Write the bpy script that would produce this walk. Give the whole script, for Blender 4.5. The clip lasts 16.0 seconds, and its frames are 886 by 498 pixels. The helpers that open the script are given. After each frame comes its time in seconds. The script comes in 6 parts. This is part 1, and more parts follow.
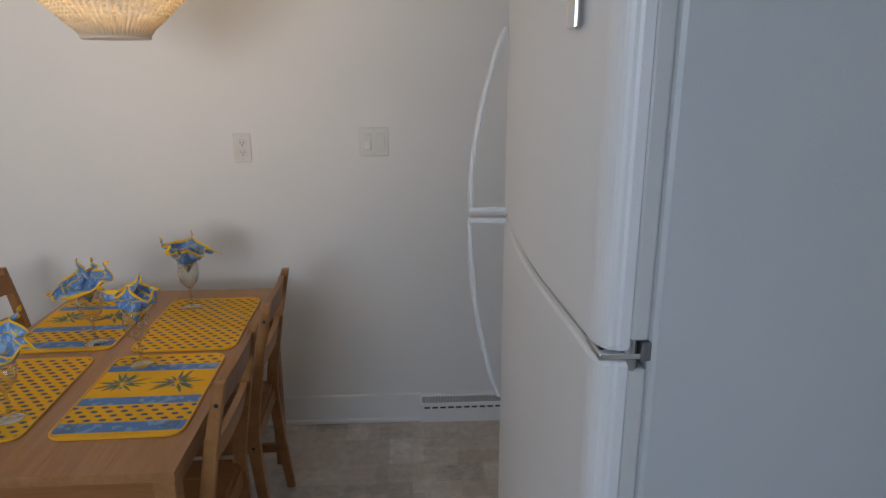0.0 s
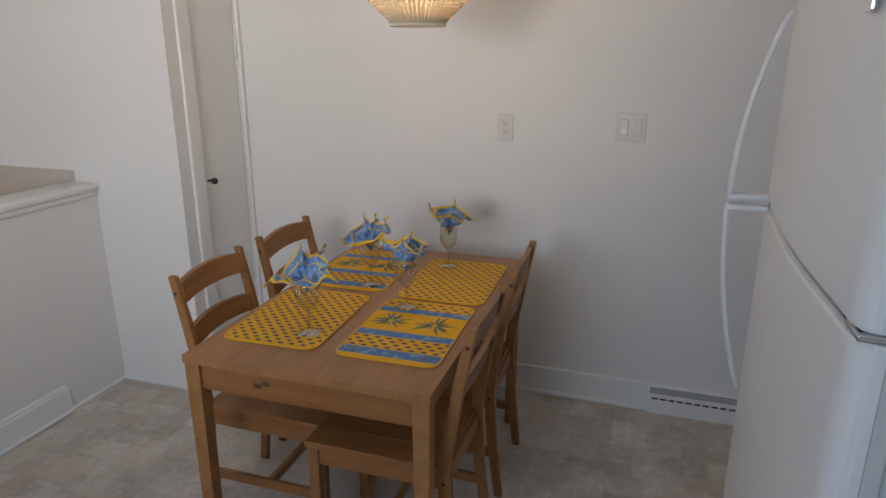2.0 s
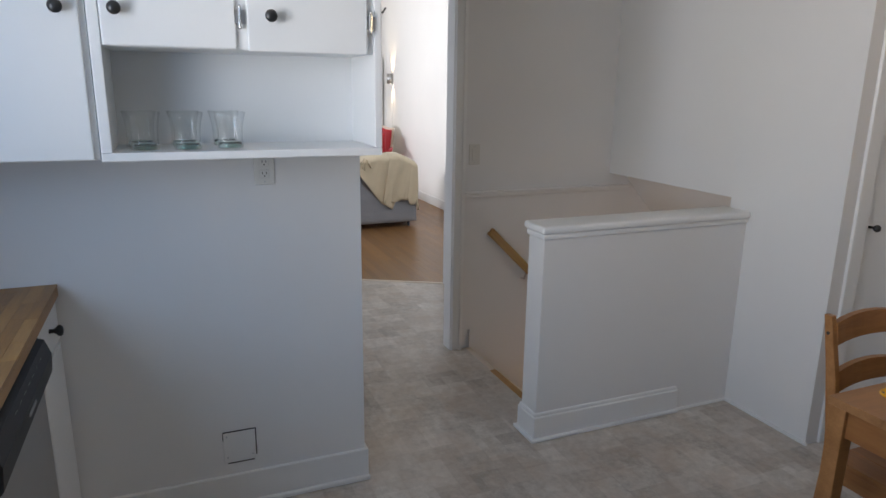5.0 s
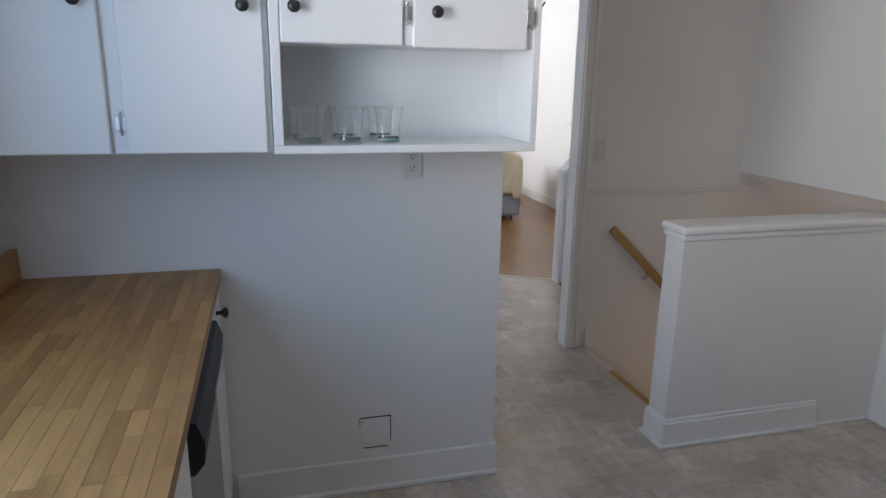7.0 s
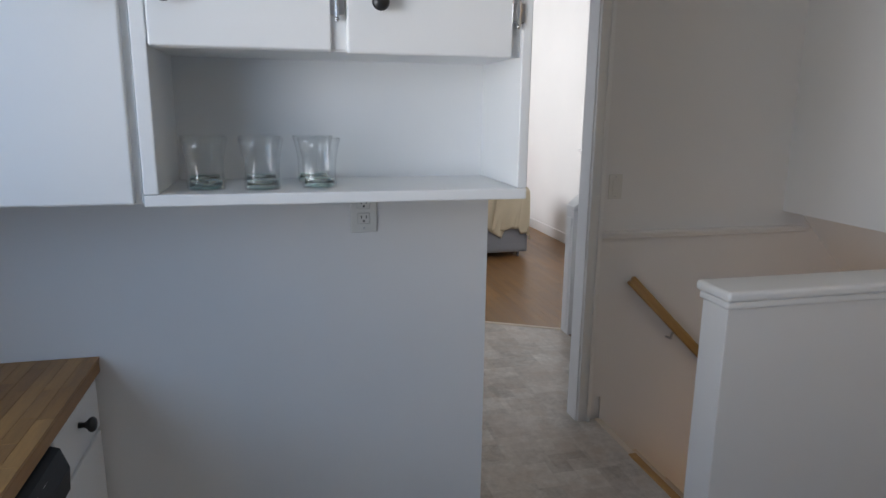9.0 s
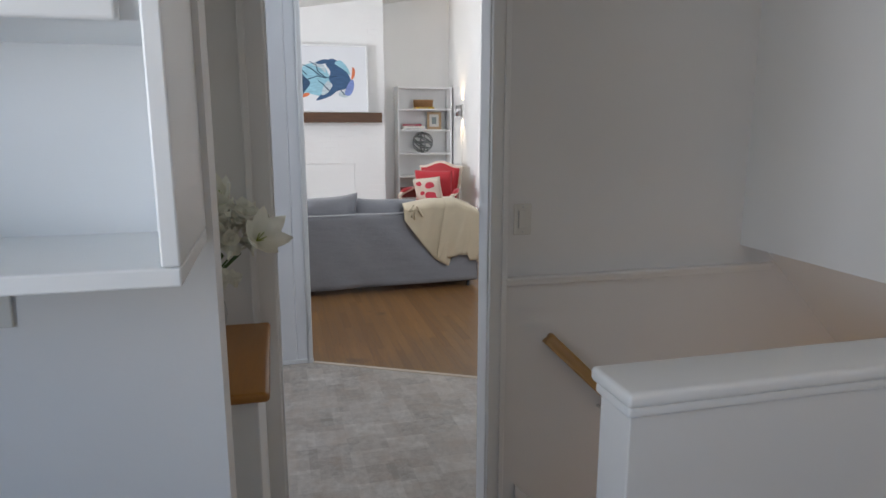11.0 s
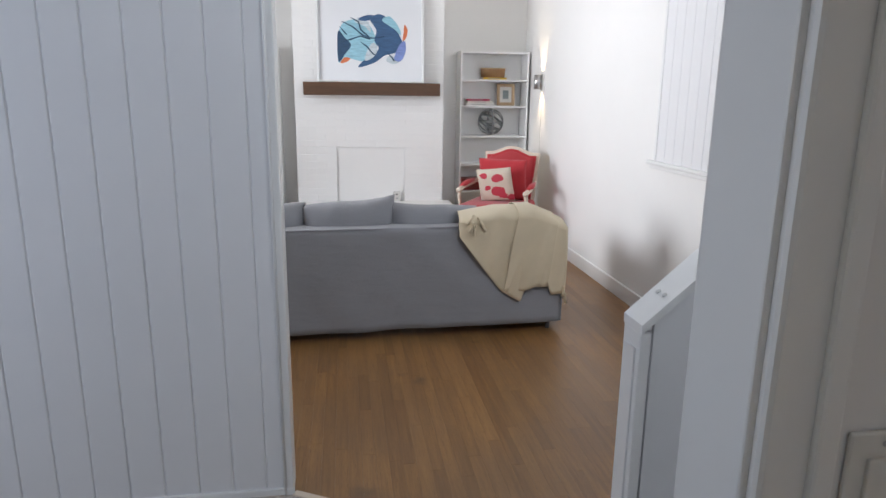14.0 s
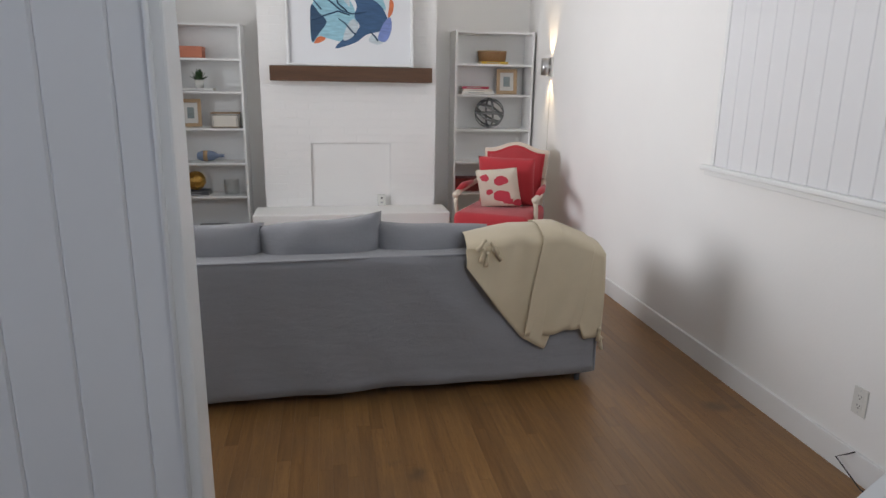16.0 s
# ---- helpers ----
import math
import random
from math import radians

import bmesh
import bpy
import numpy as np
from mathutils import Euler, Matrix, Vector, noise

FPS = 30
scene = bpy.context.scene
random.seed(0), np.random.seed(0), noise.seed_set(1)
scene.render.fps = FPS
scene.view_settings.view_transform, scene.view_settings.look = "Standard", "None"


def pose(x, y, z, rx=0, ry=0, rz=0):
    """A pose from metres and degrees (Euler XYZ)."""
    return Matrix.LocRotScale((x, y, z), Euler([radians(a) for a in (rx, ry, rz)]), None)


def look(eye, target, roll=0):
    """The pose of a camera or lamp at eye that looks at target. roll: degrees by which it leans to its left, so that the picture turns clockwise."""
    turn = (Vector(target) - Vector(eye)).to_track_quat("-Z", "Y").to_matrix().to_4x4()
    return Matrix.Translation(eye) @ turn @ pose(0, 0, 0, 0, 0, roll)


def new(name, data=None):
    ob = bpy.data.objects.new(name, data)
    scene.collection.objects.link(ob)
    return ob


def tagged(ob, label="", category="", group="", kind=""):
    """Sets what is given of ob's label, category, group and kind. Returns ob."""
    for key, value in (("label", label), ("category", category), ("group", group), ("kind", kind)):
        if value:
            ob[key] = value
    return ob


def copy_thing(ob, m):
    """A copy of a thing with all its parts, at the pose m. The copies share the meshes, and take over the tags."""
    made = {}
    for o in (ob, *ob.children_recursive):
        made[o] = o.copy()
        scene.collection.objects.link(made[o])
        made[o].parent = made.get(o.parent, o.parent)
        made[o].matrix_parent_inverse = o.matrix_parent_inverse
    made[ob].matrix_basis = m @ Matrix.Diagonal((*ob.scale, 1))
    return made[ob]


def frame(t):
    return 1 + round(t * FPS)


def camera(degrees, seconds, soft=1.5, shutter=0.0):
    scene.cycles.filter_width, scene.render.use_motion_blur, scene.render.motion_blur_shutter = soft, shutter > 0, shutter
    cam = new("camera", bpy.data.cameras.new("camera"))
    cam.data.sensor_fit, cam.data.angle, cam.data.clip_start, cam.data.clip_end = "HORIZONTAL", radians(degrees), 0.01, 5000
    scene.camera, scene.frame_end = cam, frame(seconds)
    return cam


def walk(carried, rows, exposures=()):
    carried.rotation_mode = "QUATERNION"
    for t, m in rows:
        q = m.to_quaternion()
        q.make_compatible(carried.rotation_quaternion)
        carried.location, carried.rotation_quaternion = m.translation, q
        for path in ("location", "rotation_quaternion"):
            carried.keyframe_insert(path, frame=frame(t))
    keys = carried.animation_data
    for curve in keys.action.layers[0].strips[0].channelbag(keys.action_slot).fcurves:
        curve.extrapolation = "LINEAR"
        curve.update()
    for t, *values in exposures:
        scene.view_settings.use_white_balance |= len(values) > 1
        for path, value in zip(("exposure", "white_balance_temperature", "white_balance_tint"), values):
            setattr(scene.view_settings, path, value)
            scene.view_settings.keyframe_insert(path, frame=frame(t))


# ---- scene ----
cam = camera(68.2, 16.0)
PATH = [
    (0, (0.098, 0.122, 1.594), (0.202, 2.041, 1.04), -0.2),
    (0.5, (0.114, 0.069, 1.591), (0.029, 1.987, 1.03), -0.0),
    (1, (0.11, 0.031, 1.597), (-0.163, 1.928, 1.023), -0.1),
    (1.5, (0.097, 0.008, 1.593), (-0.344, 1.87, 1.011), -0.0),
    (2, (0.071, -0.016, 1.586), (-0.521, 1.803, 1.0), 0.1),
    (2.5, (0.035, -0.066, 1.58), (-0.734, 1.686, 0.998), 0.2),
    (3, (0.003, -0.127, 1.581), (-0.993, 1.514, 1.018), 0.3),
    (3.5, (-0.029, -0.194, 1.589), (-1.277, 1.273, 1.054), 0.3),
    (4, (-0.032, -0.243, 1.587), (-1.513, 1.003, 1.081), 0.4),
    (4.5, (-0.038, -0.245, 1.563), (-1.706, 0.748, 1.083), 0.4),
    (5, (-0.044, -0.255, 1.556), (-1.837, 0.489, 1.077), 0.8),
    (5.2, (-0.051, -0.281, 1.563), (-1.871, 0.388, 1.076), 0.9),
    (7.3, (-0.156, -0.452, 1.564), (-2.028, 0.041, 1.061), 0.8),
    (7.5, (-0.208, -0.424, 1.565), (-2.082, 0.062, 1.065), 0.7),
    (8, (-0.355, -0.337, 1.563), (-2.235, 0.138, 1.074), 0.9),
    (8.5, (-0.501, -0.261, 1.55), (-2.388, 0.211, 1.083), 0.8),
    (9, (-0.674, -0.164, 1.548), (-2.571, 0.301, 1.12), 0.7),
    (9.5, (-0.794, -0.034, 1.543), (-2.693, 0.452, 1.145), 0.6),
    (10, (-0.898, 0.181, 1.555), (-2.796, 0.673, 1.158), 0.7),
    (10.2, (-0.939, 0.238, 1.545), (-2.835, 0.748, 1.165), 0.2),
    (12.3, (-2.051, 0.799, 1.538), (-3.963, 1.166, 1.079), 0.4),
    (12.5, (-2.191, 0.818, 1.533), (-4.109, 1.145, 1.07), 0.3),
    (13, (-2.457, 0.847, 1.525), (-4.38, 1.143, 1.06), 0.6),
    (13.5, (-2.741, 0.888, 1.535), (-4.664, 1.179, 1.067), 0.6),
    (14, (-3.011, 0.89, 1.524), (-4.936, 1.18, 1.067), 0.7),
    (14.5, (-3.296, 0.88, 1.518), (-5.224, 1.167, 1.072), 0.8),
    (15, (-3.552, 0.881, 1.516), (-5.477, 1.165, 1.05), 0.7),
    (15.5, (-3.812, 0.897, 1.506), (-5.734, 1.175, 1.029), 0.5),
    (16, (-4.03, 0.945, 1.512), (-5.939, 1.287, 1.022), 0.9),
]
walk(cam, [(t, look(eye, target, roll)) for t, eye, target, roll in PATH],
     [(0.0, 0.12, 6700, 10), (3.5, 0.08, 6500, 10), (4.5, -0.1, 6350, 10), (7.5, -0.2, 6350, 10), (10.0, -0.37, 6300, 10), (12.5, 0.0, 6050, 7), (13.5, -0.1, 6100, 9), (14.5, -0.28, 6300, 10), (16.0, -0.58, 6400, 10)])

# ---- world, light ----
world = bpy.data.worlds.new("world")
scene.world = world
world.use_nodes = True
wn = world.node_tree.nodes
sky = wn.new("ShaderNodeTexSky")
sky.sky_type = "NISHITA"
sky.sun_disc = False
sky.sun_elevation, sky.sun_rotation = radians(40), radians(200)
wn["Background"].inputs["Strength"].default_value = 0.12
world.node_tree.links.new(sky.outputs[0], wn["Background"].inputs["Color"])


def area(name, eye, target, sx, sy, watts, colour, spread=170):
    data = bpy.data.lights.new(name, "AREA")
    data.shape, data.size, data.size_y, data.energy, data.color = "RECTANGLE", sx, sy, watts, colour
    data.spread = radians(spread)
    ob = new(name, data)
    ob.matrix_world = look(eye, target)
    return ob


def point(name, place, watts, colour, radius=0.04):
    data = bpy.data.lights.new(name, "POINT")
    data.energy, data.color, data.shadow_soft_size = watts, colour, radius
    ob = new(name, data)
    ob.location = place
    return ob


# the window lets in blue light downwards from the sky and warm light upwards from the sunlit ground
area("kitchen_window_sky", (-0.85, -1.28, 1.62), (-1.1, 1.2, 1.3), 1.1, 0.9, 16, (0.45, 0.67, 1.0), 168)
area("kitchen_window_ground", (-0.85, -1.275, 1.60), (-2.0, 2.2, 2.5), 1.1, 0.85, 11.5, (1.0, 0.90, 0.79), 88)
area("living_window_light", (-7.9, -2.15, 1.7), (-8.3, 3.0, 2.55), 2.1, 1.6, 86, (0.97, 0.97, 1.0), 102)
# added fill lamp, no window known there; lifts bookcases, sofa back and wall shadow
area("stair_window_light", (-3.58, 2.3, 2.77), (-10.4, 1.9, 1.3), 1.1, 0.46, 18, (0.90, 0.945, 1.0), 120)
area("hall_window_light", (-4.5, -1.95, 1.5), (-4.5, 2.0, 1.5), 0.8, 1.7, 18, (0.78, 0.85, 1.0), 172)
# added fill lamp with no known source, brightens the bouquet
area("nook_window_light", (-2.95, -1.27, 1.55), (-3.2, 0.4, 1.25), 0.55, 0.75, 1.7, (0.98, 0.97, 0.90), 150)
point("pendant_bulb_light", (-0.65, 1.95, 1.93), 5.5, (1.0, 0.73, 0.45), 0.05)
point("basement_light", (-2.75, 2.9, -0.55), 5, (1.0, 0.62, 0.32), 0.06)
point("sconce_light", (-10.0, 2.94, 1.675), 22.0, (1.0, 0.72, 0.40), 0.012)


# ---- materials ----
def nodes_of(name):
    m = bpy.data.materials.new(name)
    m.use_nodes = True
    return m, m.node_tree.nodes, m.node_tree.links, m.node_tree.nodes["Principled BSDF"]


def mathn(n, l, op, a, b=None, c=None):
    q = n.new("ShaderNodeMath")
    q.operation = op
    for i, v in enumerate((a, b, c)):
        if v is None:
            continue
        if isinstance(v, (int, float)):
            q.inputs[i].default_value = v
        else:
            l.new(v, q.inputs[i])
    return q.outputs[0]


def mixc(n, l, fac, a, b):
    q = n.new("ShaderNodeMix")
    q.data_type = "RGBA"
    for s, v in ((q.inputs[0], fac), (q.inputs[6], a), (q.inputs[7], b)):
        if isinstance(v, (int, float)):
            s.default_value = v
        elif isinstance(v, tuple):
            s.default_value = (*v, 1)
        else:
            l.new(v, s)
    return q.outputs[2]


def coords(n, l, scale=(1, 1, 1), shuffle=False, kind="Object"):
    tc = n.new("ShaderNodeTexCoord")
    mp = n.new("ShaderNodeMapping")
    mp.inputs["Scale"].default_value = scale
    l.new(tc.outputs[kind], mp.inputs["Vector"])
    if shuffle:
        oi = n.new("ShaderNodeObjectInfo")
        sc = n.new("ShaderNodeVectorMath")
        sc.operation = "SCALE"
        sc.inputs[0].default_value = (37.0, 53.0, 71.0)
        l.new(oi.outputs["Random"], sc.inputs["Scale"])
        l.new(sc.outputs[0], mp.inputs["Location"])
    return mp.outputs[0]


def noise_tex(n, l, vec, scale, detail=4, rough=0.55):
    q = n.new("ShaderNodeTexNoise")
    q.inputs["Scale"].default_value, q.inputs["Detail"].default_value, q.inputs["Roughness"].default_value = scale, detail, rough
    l.new(vec, q.inputs["Vector"])
    return q.outputs["Fac"]


def bump(n, l, bsdf, height, strength, dist=0.002):
    q = n.new("ShaderNodeBump")
    q.inputs["Strength"].default_value, q.inputs["Distance"].default_value = strength, dist
    l.new(height, q.inputs["Height"])
    l.new(q.outputs[0], bsdf.inputs["Normal"])


def paint(name, col, rough=0.5, vary=0.04, grain=220, relief=0.15, metal=0.0, dirt=None):
    m, n, l, b = nodes_of(name)
    v = coords(n, l)
    big, fine = noise_tex(n, l, v, 1.7), noise_tex(n, l, v, grain, 3)
    dark = tuple(c * (1 - vary * 2) for c in col) if dirt is None else dirt
    f = mathn(n, l, "MULTIPLY_ADD", big, 1.6, -0.45)
    c = mixc(n, l, f, dark, tuple(min(1, k * (1 + vary)) for k in col))
    l.new(c, b.inputs["Base Color"])
    b.inputs["Metallic"].default_value = metal
    r = mathn(n, l, "MULTIPLY_ADD", big, 0.10, rough - 0.05)
    l.new(r, b.inputs["Roughness"])
    bump(n, l, b, fine, relief)
    return m


def wood(name, light, dark, scale=(1, 1, 1), rough=0.42, shuffle=False, knots=0.0, worn=False, spread=0.42):
    """Grain runs along the axis that has the smallest scale."""
    m, n, l, b = nodes_of(name)
    v = coords(n, l, scale, shuffle)
    g1, g2 = noise_tex(n, l, v, 3.0, 6, 0.6), noise_tex(n, l, v, 22.0, 4, 0.6)
    f = mathn(n, l, "MULTIPLY_ADD", g1, 1.5, -0.35)
    f = mathn(n, l, "ADD", f, mathn(n, l, "MULTIPLY_ADD", g2, 0.6, -0.3))
    if shuffle:
        oi = n.new("ShaderNodeObjectInfo")
        f = mathn(n, l, "ADD", f, mathn(n, l, "MULTIPLY_ADD", oi.outputs["Random"], spread, -spread / 2))
    f = mathn(n, l, "MINIMUM", mathn(n, l, "MAXIMUM", f, 0.0), 1.0)
    c = mixc(n, l, f, dark, light)
    if knots:
        vo = n.new("ShaderNodeTexVoronoi")
        vo.inputs["Scale"].default_value = knots
        l.new(coords(n, l, (1, 1, 1), shuffle), vo.inputs["Vector"])
        k = mathn(n, l, "LESS_THAN", vo.outputs["Distance"], 0.075)
        c = mixc(n, l, mathn(n, l, "MULTIPLY", k, 0.7), c, tuple(d * 0.35 for d in dark))
    if worn:
        c = mixc(n, l, mathn(n, l, "MINIMUM", mathn(n, l, "MAXIMUM", mathn(n, l, "MULTIPLY_ADD", g2, 4.0, -2.15), 0.0), 0.6), c, tuple(d * 0.55 for d in dark))
        # grey wear and a few dark stains that run across the boards
        place = n.new("ShaderNodeNewGeometry").outputs["Position"]
        w1, w2 = noise_tex(n, l, place, 1.7, 5), noise_tex(n, l, place, 2.6, 3)
        c = mixc(n, l, mathn(n, l, "MINIMUM", mathn(n, l, "MAXIMUM", mathn(n, l, "MULTIPLY_ADD", w1, 2.4, -1.0), 0.0), 0.35), c, (0.165, 0.098, 0.05))
        c = mixc(n, l, mathn(n, l, "MINIMUM", mathn(n, l, "MAXIMUM", mathn(n, l, "MULTIPLY_ADD", w2, 6.0, -3.95), 0.0), 0.6), c, (0.07, 0.045, 0.03))
    l.new(c, b.inputs["Base Color"])
    l.new(mathn(n, l, "MULTIPLY_ADD", g1, 0.25, rough - 0.1), b.inputs["Roughness"])
    bump(n, l, b, g2, 0.12)
    return m


def cloth(name, col, vary=0.06, weave=900, rough=0.9, crease=0.0):
    m, n, l, b = nodes_of(name)
    v = coords(n, l)
    big, fine = noise_tex(n, l, v, 5), noise_tex(n, l, v, weave, 2)
    c = mixc(n, l, big, tuple(k * (1 - 2 * vary) for k in col), tuple(min(1, k * (1 + vary)) for k in col))
    c = mixc(n, l, mathn(n, l, "MULTIPLY", fine, 0.35), c, tuple(k * 0.8 for k in col))
    l.new(c, b.inputs["Base Color"])
    b.inputs["Roughness"].default_value = rough
    b.inputs["Sheen Weight"].default_value = 0.2
    if crease:
        # soft slanting wrinkles under the weave
        w = noise_tex(n, l, coords(n, l, (1.0, 1.0, 2.6)), 4.5, 5, 0.6)
        fine = mathn(n, l, "ADD", mathn(n, l, "MULTIPLY", fine, 0.1), mathn(n, l, "MULTIPLY", w, crease))
        bump(n, l, b, fine, 0.8, 0.010)
    else:
        bump(n, l, b, fine, 0.35, 0.001)
    return m


def glass(name, tint=(0.95, 0.98, 0.97), rough=0.0, ior=1.45):
    m, n, l, b = nodes_of(name)
    b.inputs["Base Color"].default_value = (*tint, 1)
    b.inputs["Transmission Weight"].default_value = 1.0
    b.inputs["Roughness"].default_value = rough
    b.inputs["IOR"].default_value = ior
    return m


def thin_glass(name, tint, gain=1.0, sharp=2.4):
    m, n, l, b = nodes_of(name)
    tr, gl, mx, fr = n.new("ShaderNodeBsdfTransparent"), n.new("ShaderNodeBsdfGlossy"), n.new("ShaderNodeMixShader"), n.new("ShaderNodeLayerWeight")
    tr.inputs[0].default_value = (*tint, 1)
    gl.inputs["Roughness"].default_value = 0.02
    f = mathn(n, l, "POWER", fr.outputs["Facing"], sharp)
    l.new(mathn(n, l, "MULTIPLY_ADD", f, 0.75 * gain, 0.05), mx.inputs[0])
    l.new(tr.outputs[0], mx.inputs[1]), l.new(gl.outputs[0], mx.inputs[2])
    l.new(mx.outputs[0], n["Material Output"].inputs["Surface"])
    return m


M_WALL = paint("wall_paint", (0.79, 0.785, 0.775), 0.55, 0.015, 90, 0.12)
M_LIVING = paint("living_wall_paint", (0.86, 0.85, 0.83), 0.55, 0.015, 60, 0.2)
M_TRIM = paint("white_gloss_trim", (0.82, 0.82, 0.81), 0.32, 0.02, 40, 0.08)
M_PLANK = paint("plank_paint", (0.80, 0.80, 0.81), 0.38, 0.02, 60, 0.1)
M_CEIL = paint("ceiling_paint", (0.84, 0.83, 0.80), 0.7, 0.01, 60, 0.2)
M_CAB = paint("cabinet_paint", (0.80, 0.81, 0.81), 0.36, 0.02, 50, 0.12)
M_CASE = paint("bookcase_lacquer", (0.87, 0.87, 0.86), 0.34, 0.015, 60, 0.08)
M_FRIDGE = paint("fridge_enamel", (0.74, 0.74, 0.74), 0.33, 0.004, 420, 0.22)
# the cabinet side's shade is put into this darker enamel colour
M_FRIDGESHADE = paint("fridge_shaded_enamel", (0.53, 0.545, 0.55), 0.36, 0.01, 420, 0.25)
M_GASKET = paint("gasket_rubber", (0.42, 0.42, 0.42), 0.6)
M_WIREGREY = paint("dull_steel", (0.25, 0.25, 0.25), 0.4, 0.05, 200, 0.1, 0.8)
M_SEAL = paint("door_seal", (0.58, 0.58, 0.57), 0.45)
M_METAL = paint("brushed_metal", (0.55, 0.55, 0.56), 0.3, 0.05, 300, 0.1, 1.0)
M_DARKMETAL = paint("dark_metal", (0.05, 0.05, 0.05), 0.35, 0.05, 200, 0.1, 0.6)
M_CHROME = paint("chrome", (0.8, 0.8, 0.8), 0.15, 0.02, 100, 0.02, 1.0)
M_BLACK = paint("black_plastic", (0.012, 0.012, 0.014), 0.5, 0.1, 300, 0.1)
M_STEEL = paint("dishwasher_steel", (0.42, 0.42, 0.42), 0.35, 0.04, 500, 0.1, 0.9)
M_PLASTIC = paint("white_plastic", (0.72, 0.71, 0.67), 0.25, 0.01, 100, 0.02)
M_SLOT = paint("dark_slot", (0.02, 0.02, 0.02), 0.6)
M_PINE = wood("pine_stain", (0.44, 0.212, 0.074), (0.23, 0.096, 0.029), (9, 1.0, 9), 0.4, True)
M_PINE_TOP = wood("pine_tabletop", (0.46, 0.228, 0.09), (0.25, 0.112, 0.041), (9, 0.8, 9), 0.36, False, 3.1)
M_SEAT = wood("pine_seat", (0.38, 0.168, 0.052), (0.21, 0.078, 0.020), (0.9, 9, 9), 0.42, True)
M_BLOCK = wood("butcher_block", (0.46, 0.265, 0.095), (0.23, 0.112, 0.035), (1.2, 12, 12), 0.42, True, spread=0.6)
M_FLOOR = wood("oak_strip", (0.375, 0.200, 0.069), (0.175, 0.083, 0.027), (0.9, 14, 14), 0.33, True, 0.0, True, 0.5)
M_RAIL = wood("handrail_wood", (0.50, 0.29, 0.09), (0.36, 0.18, 0.045), (8, 0.9, 8), 0.35)
M_MANTEL = wood("mantel_wood", (0.145, 0.07, 0.032), (0.065, 0.03, 0.014), (10, 0.9, 10), 0.5)
M_CONSOLE = wood("console_wood", (0.42, 0.19, 0.032), (0.27, 0.105, 0.014), (1.0, 9, 9), 0.3)
M_FRAMEWOOD = wood("pale_wood", (0.60, 0.44, 0.28), (0.45, 0.30, 0.17), (6, 6, 1), 0.5)
M_SOFA = cloth("sofa_linen", (0.30, 0.304, 0.325), 0.05, crease=1.0)
M_THROW = cloth("throw_wool", (0.68, 0.58, 0.41), 0.08, 320)
M_RED = cloth("red_upholstery", (0.50, 0.035, 0.045), 0.1, 700)
M_CREAM = paint("cream_wood_paint", (0.72, 0.62, 0.50), 0.45, 0.06, 40, 0.2)
M_GLASS = thin_glass("clear_glass", (0.98, 0.985, 0.98), 1.1, 1.9)
M_GOBLET = thin_glass("goblet_glass", (0.93, 0.92, 0.87), 1.5, 1.5)
M_GREENGLASS = thin_glass("tumbler_glass", (0.988, 0.994, 0.991), 1.0, 2.7)
M_GLASSBASE = glass("thick_glass_base", (0.70, 0.82, 0.78), 0.02, 1.35)
M_MATBLACK = cloth("black_mat_fibre", (0.025, 0.026, 0.028), 0.2, 300)


def vinyl():
    m, n, l, b = nodes_of("vinyl_tile_print")
    v = coords(n, l)

    def tiles(w, h, off):
        br = n.new("ShaderNodeTexBrick")
        br.inputs["Scale"].default_value = 1.0
        br.inputs["Brick Width"].default_value, br.inputs["Row Height"].default_value = w, h
        br.inputs["Mortar Size"].default_value, br.inputs["Mortar Smooth"].default_value = 0.0025, 1.0
        br.offset = off
        br.inputs["Color1"].default_value, br.inputs["Color2"].default_value = (0, 0, 0, 1), (1, 1, 1, 1)
        br.inputs["Mortar"].default_value = (0.4, 0.4, 0.4, 1)
        l.new(v, br.inputs["Vector"])
        return br

    t1, t2 = tiles(0.19, 0.102, 0.5), tiles(0.145, 0.19, 0.33)
    big, mid, fine = noise_tex(n, l, v, 3.6, 5), noise_tex(n, l, v, 24, 8, 0.74), noise_tex(n, l, v, 90, 4)
    f = mathn(n, l, "MULTIPLY_ADD", big, 0.7, -0.42)
    f = mathn(n, l, "ADD", f, mathn(n, l, "MULTIPLY_ADD", mid, 1.7, -0.85))
    f = mathn(n, l, "ADD", f, mathn(n, l, "MULTIPLY_ADD", t1.outputs["Color"], 0.40, 0.05))
    f = mathn(n, l, "ADD", f, mathn(n, l, "MULTIPLY_ADD", t2.outputs["Color"], 0.38, 0.04))
    f = mathn(n, l, "MINIMUM", mathn(n, l, "MAXIMUM", f, 0.0), 1.0)
    c = mixc(n, l, f, (0.33, 0.29, 0.25), (0.77, 0.73, 0.67))
    t3 = tiles(0.21, 0.13, 0.25)
    c = mixc(n, l, mathn(n, l, "MULTIPLY", t3.outputs["Color"], 0.5), c, (0.58, 0.495, 0.42))
    warm = noise_tex(n, l, v, 9, 6)
    c = mixc(n, l, mathn(n, l, "MAXIMUM", mathn(n, l, "MULTIPLY_ADD", warm, 2.0, -0.95), 0.0), c, (0.47, 0.36, 0.27))
    l.new(c, b.inputs["Base Color"])
    l.new(mathn(n, l, "MULTIPLY_ADD", mid, 0.25, 0.26), b.inputs["Roughness"])
    bump(n, l, b, fine, 0.1)
    return m


M_VINYL = vinyl()


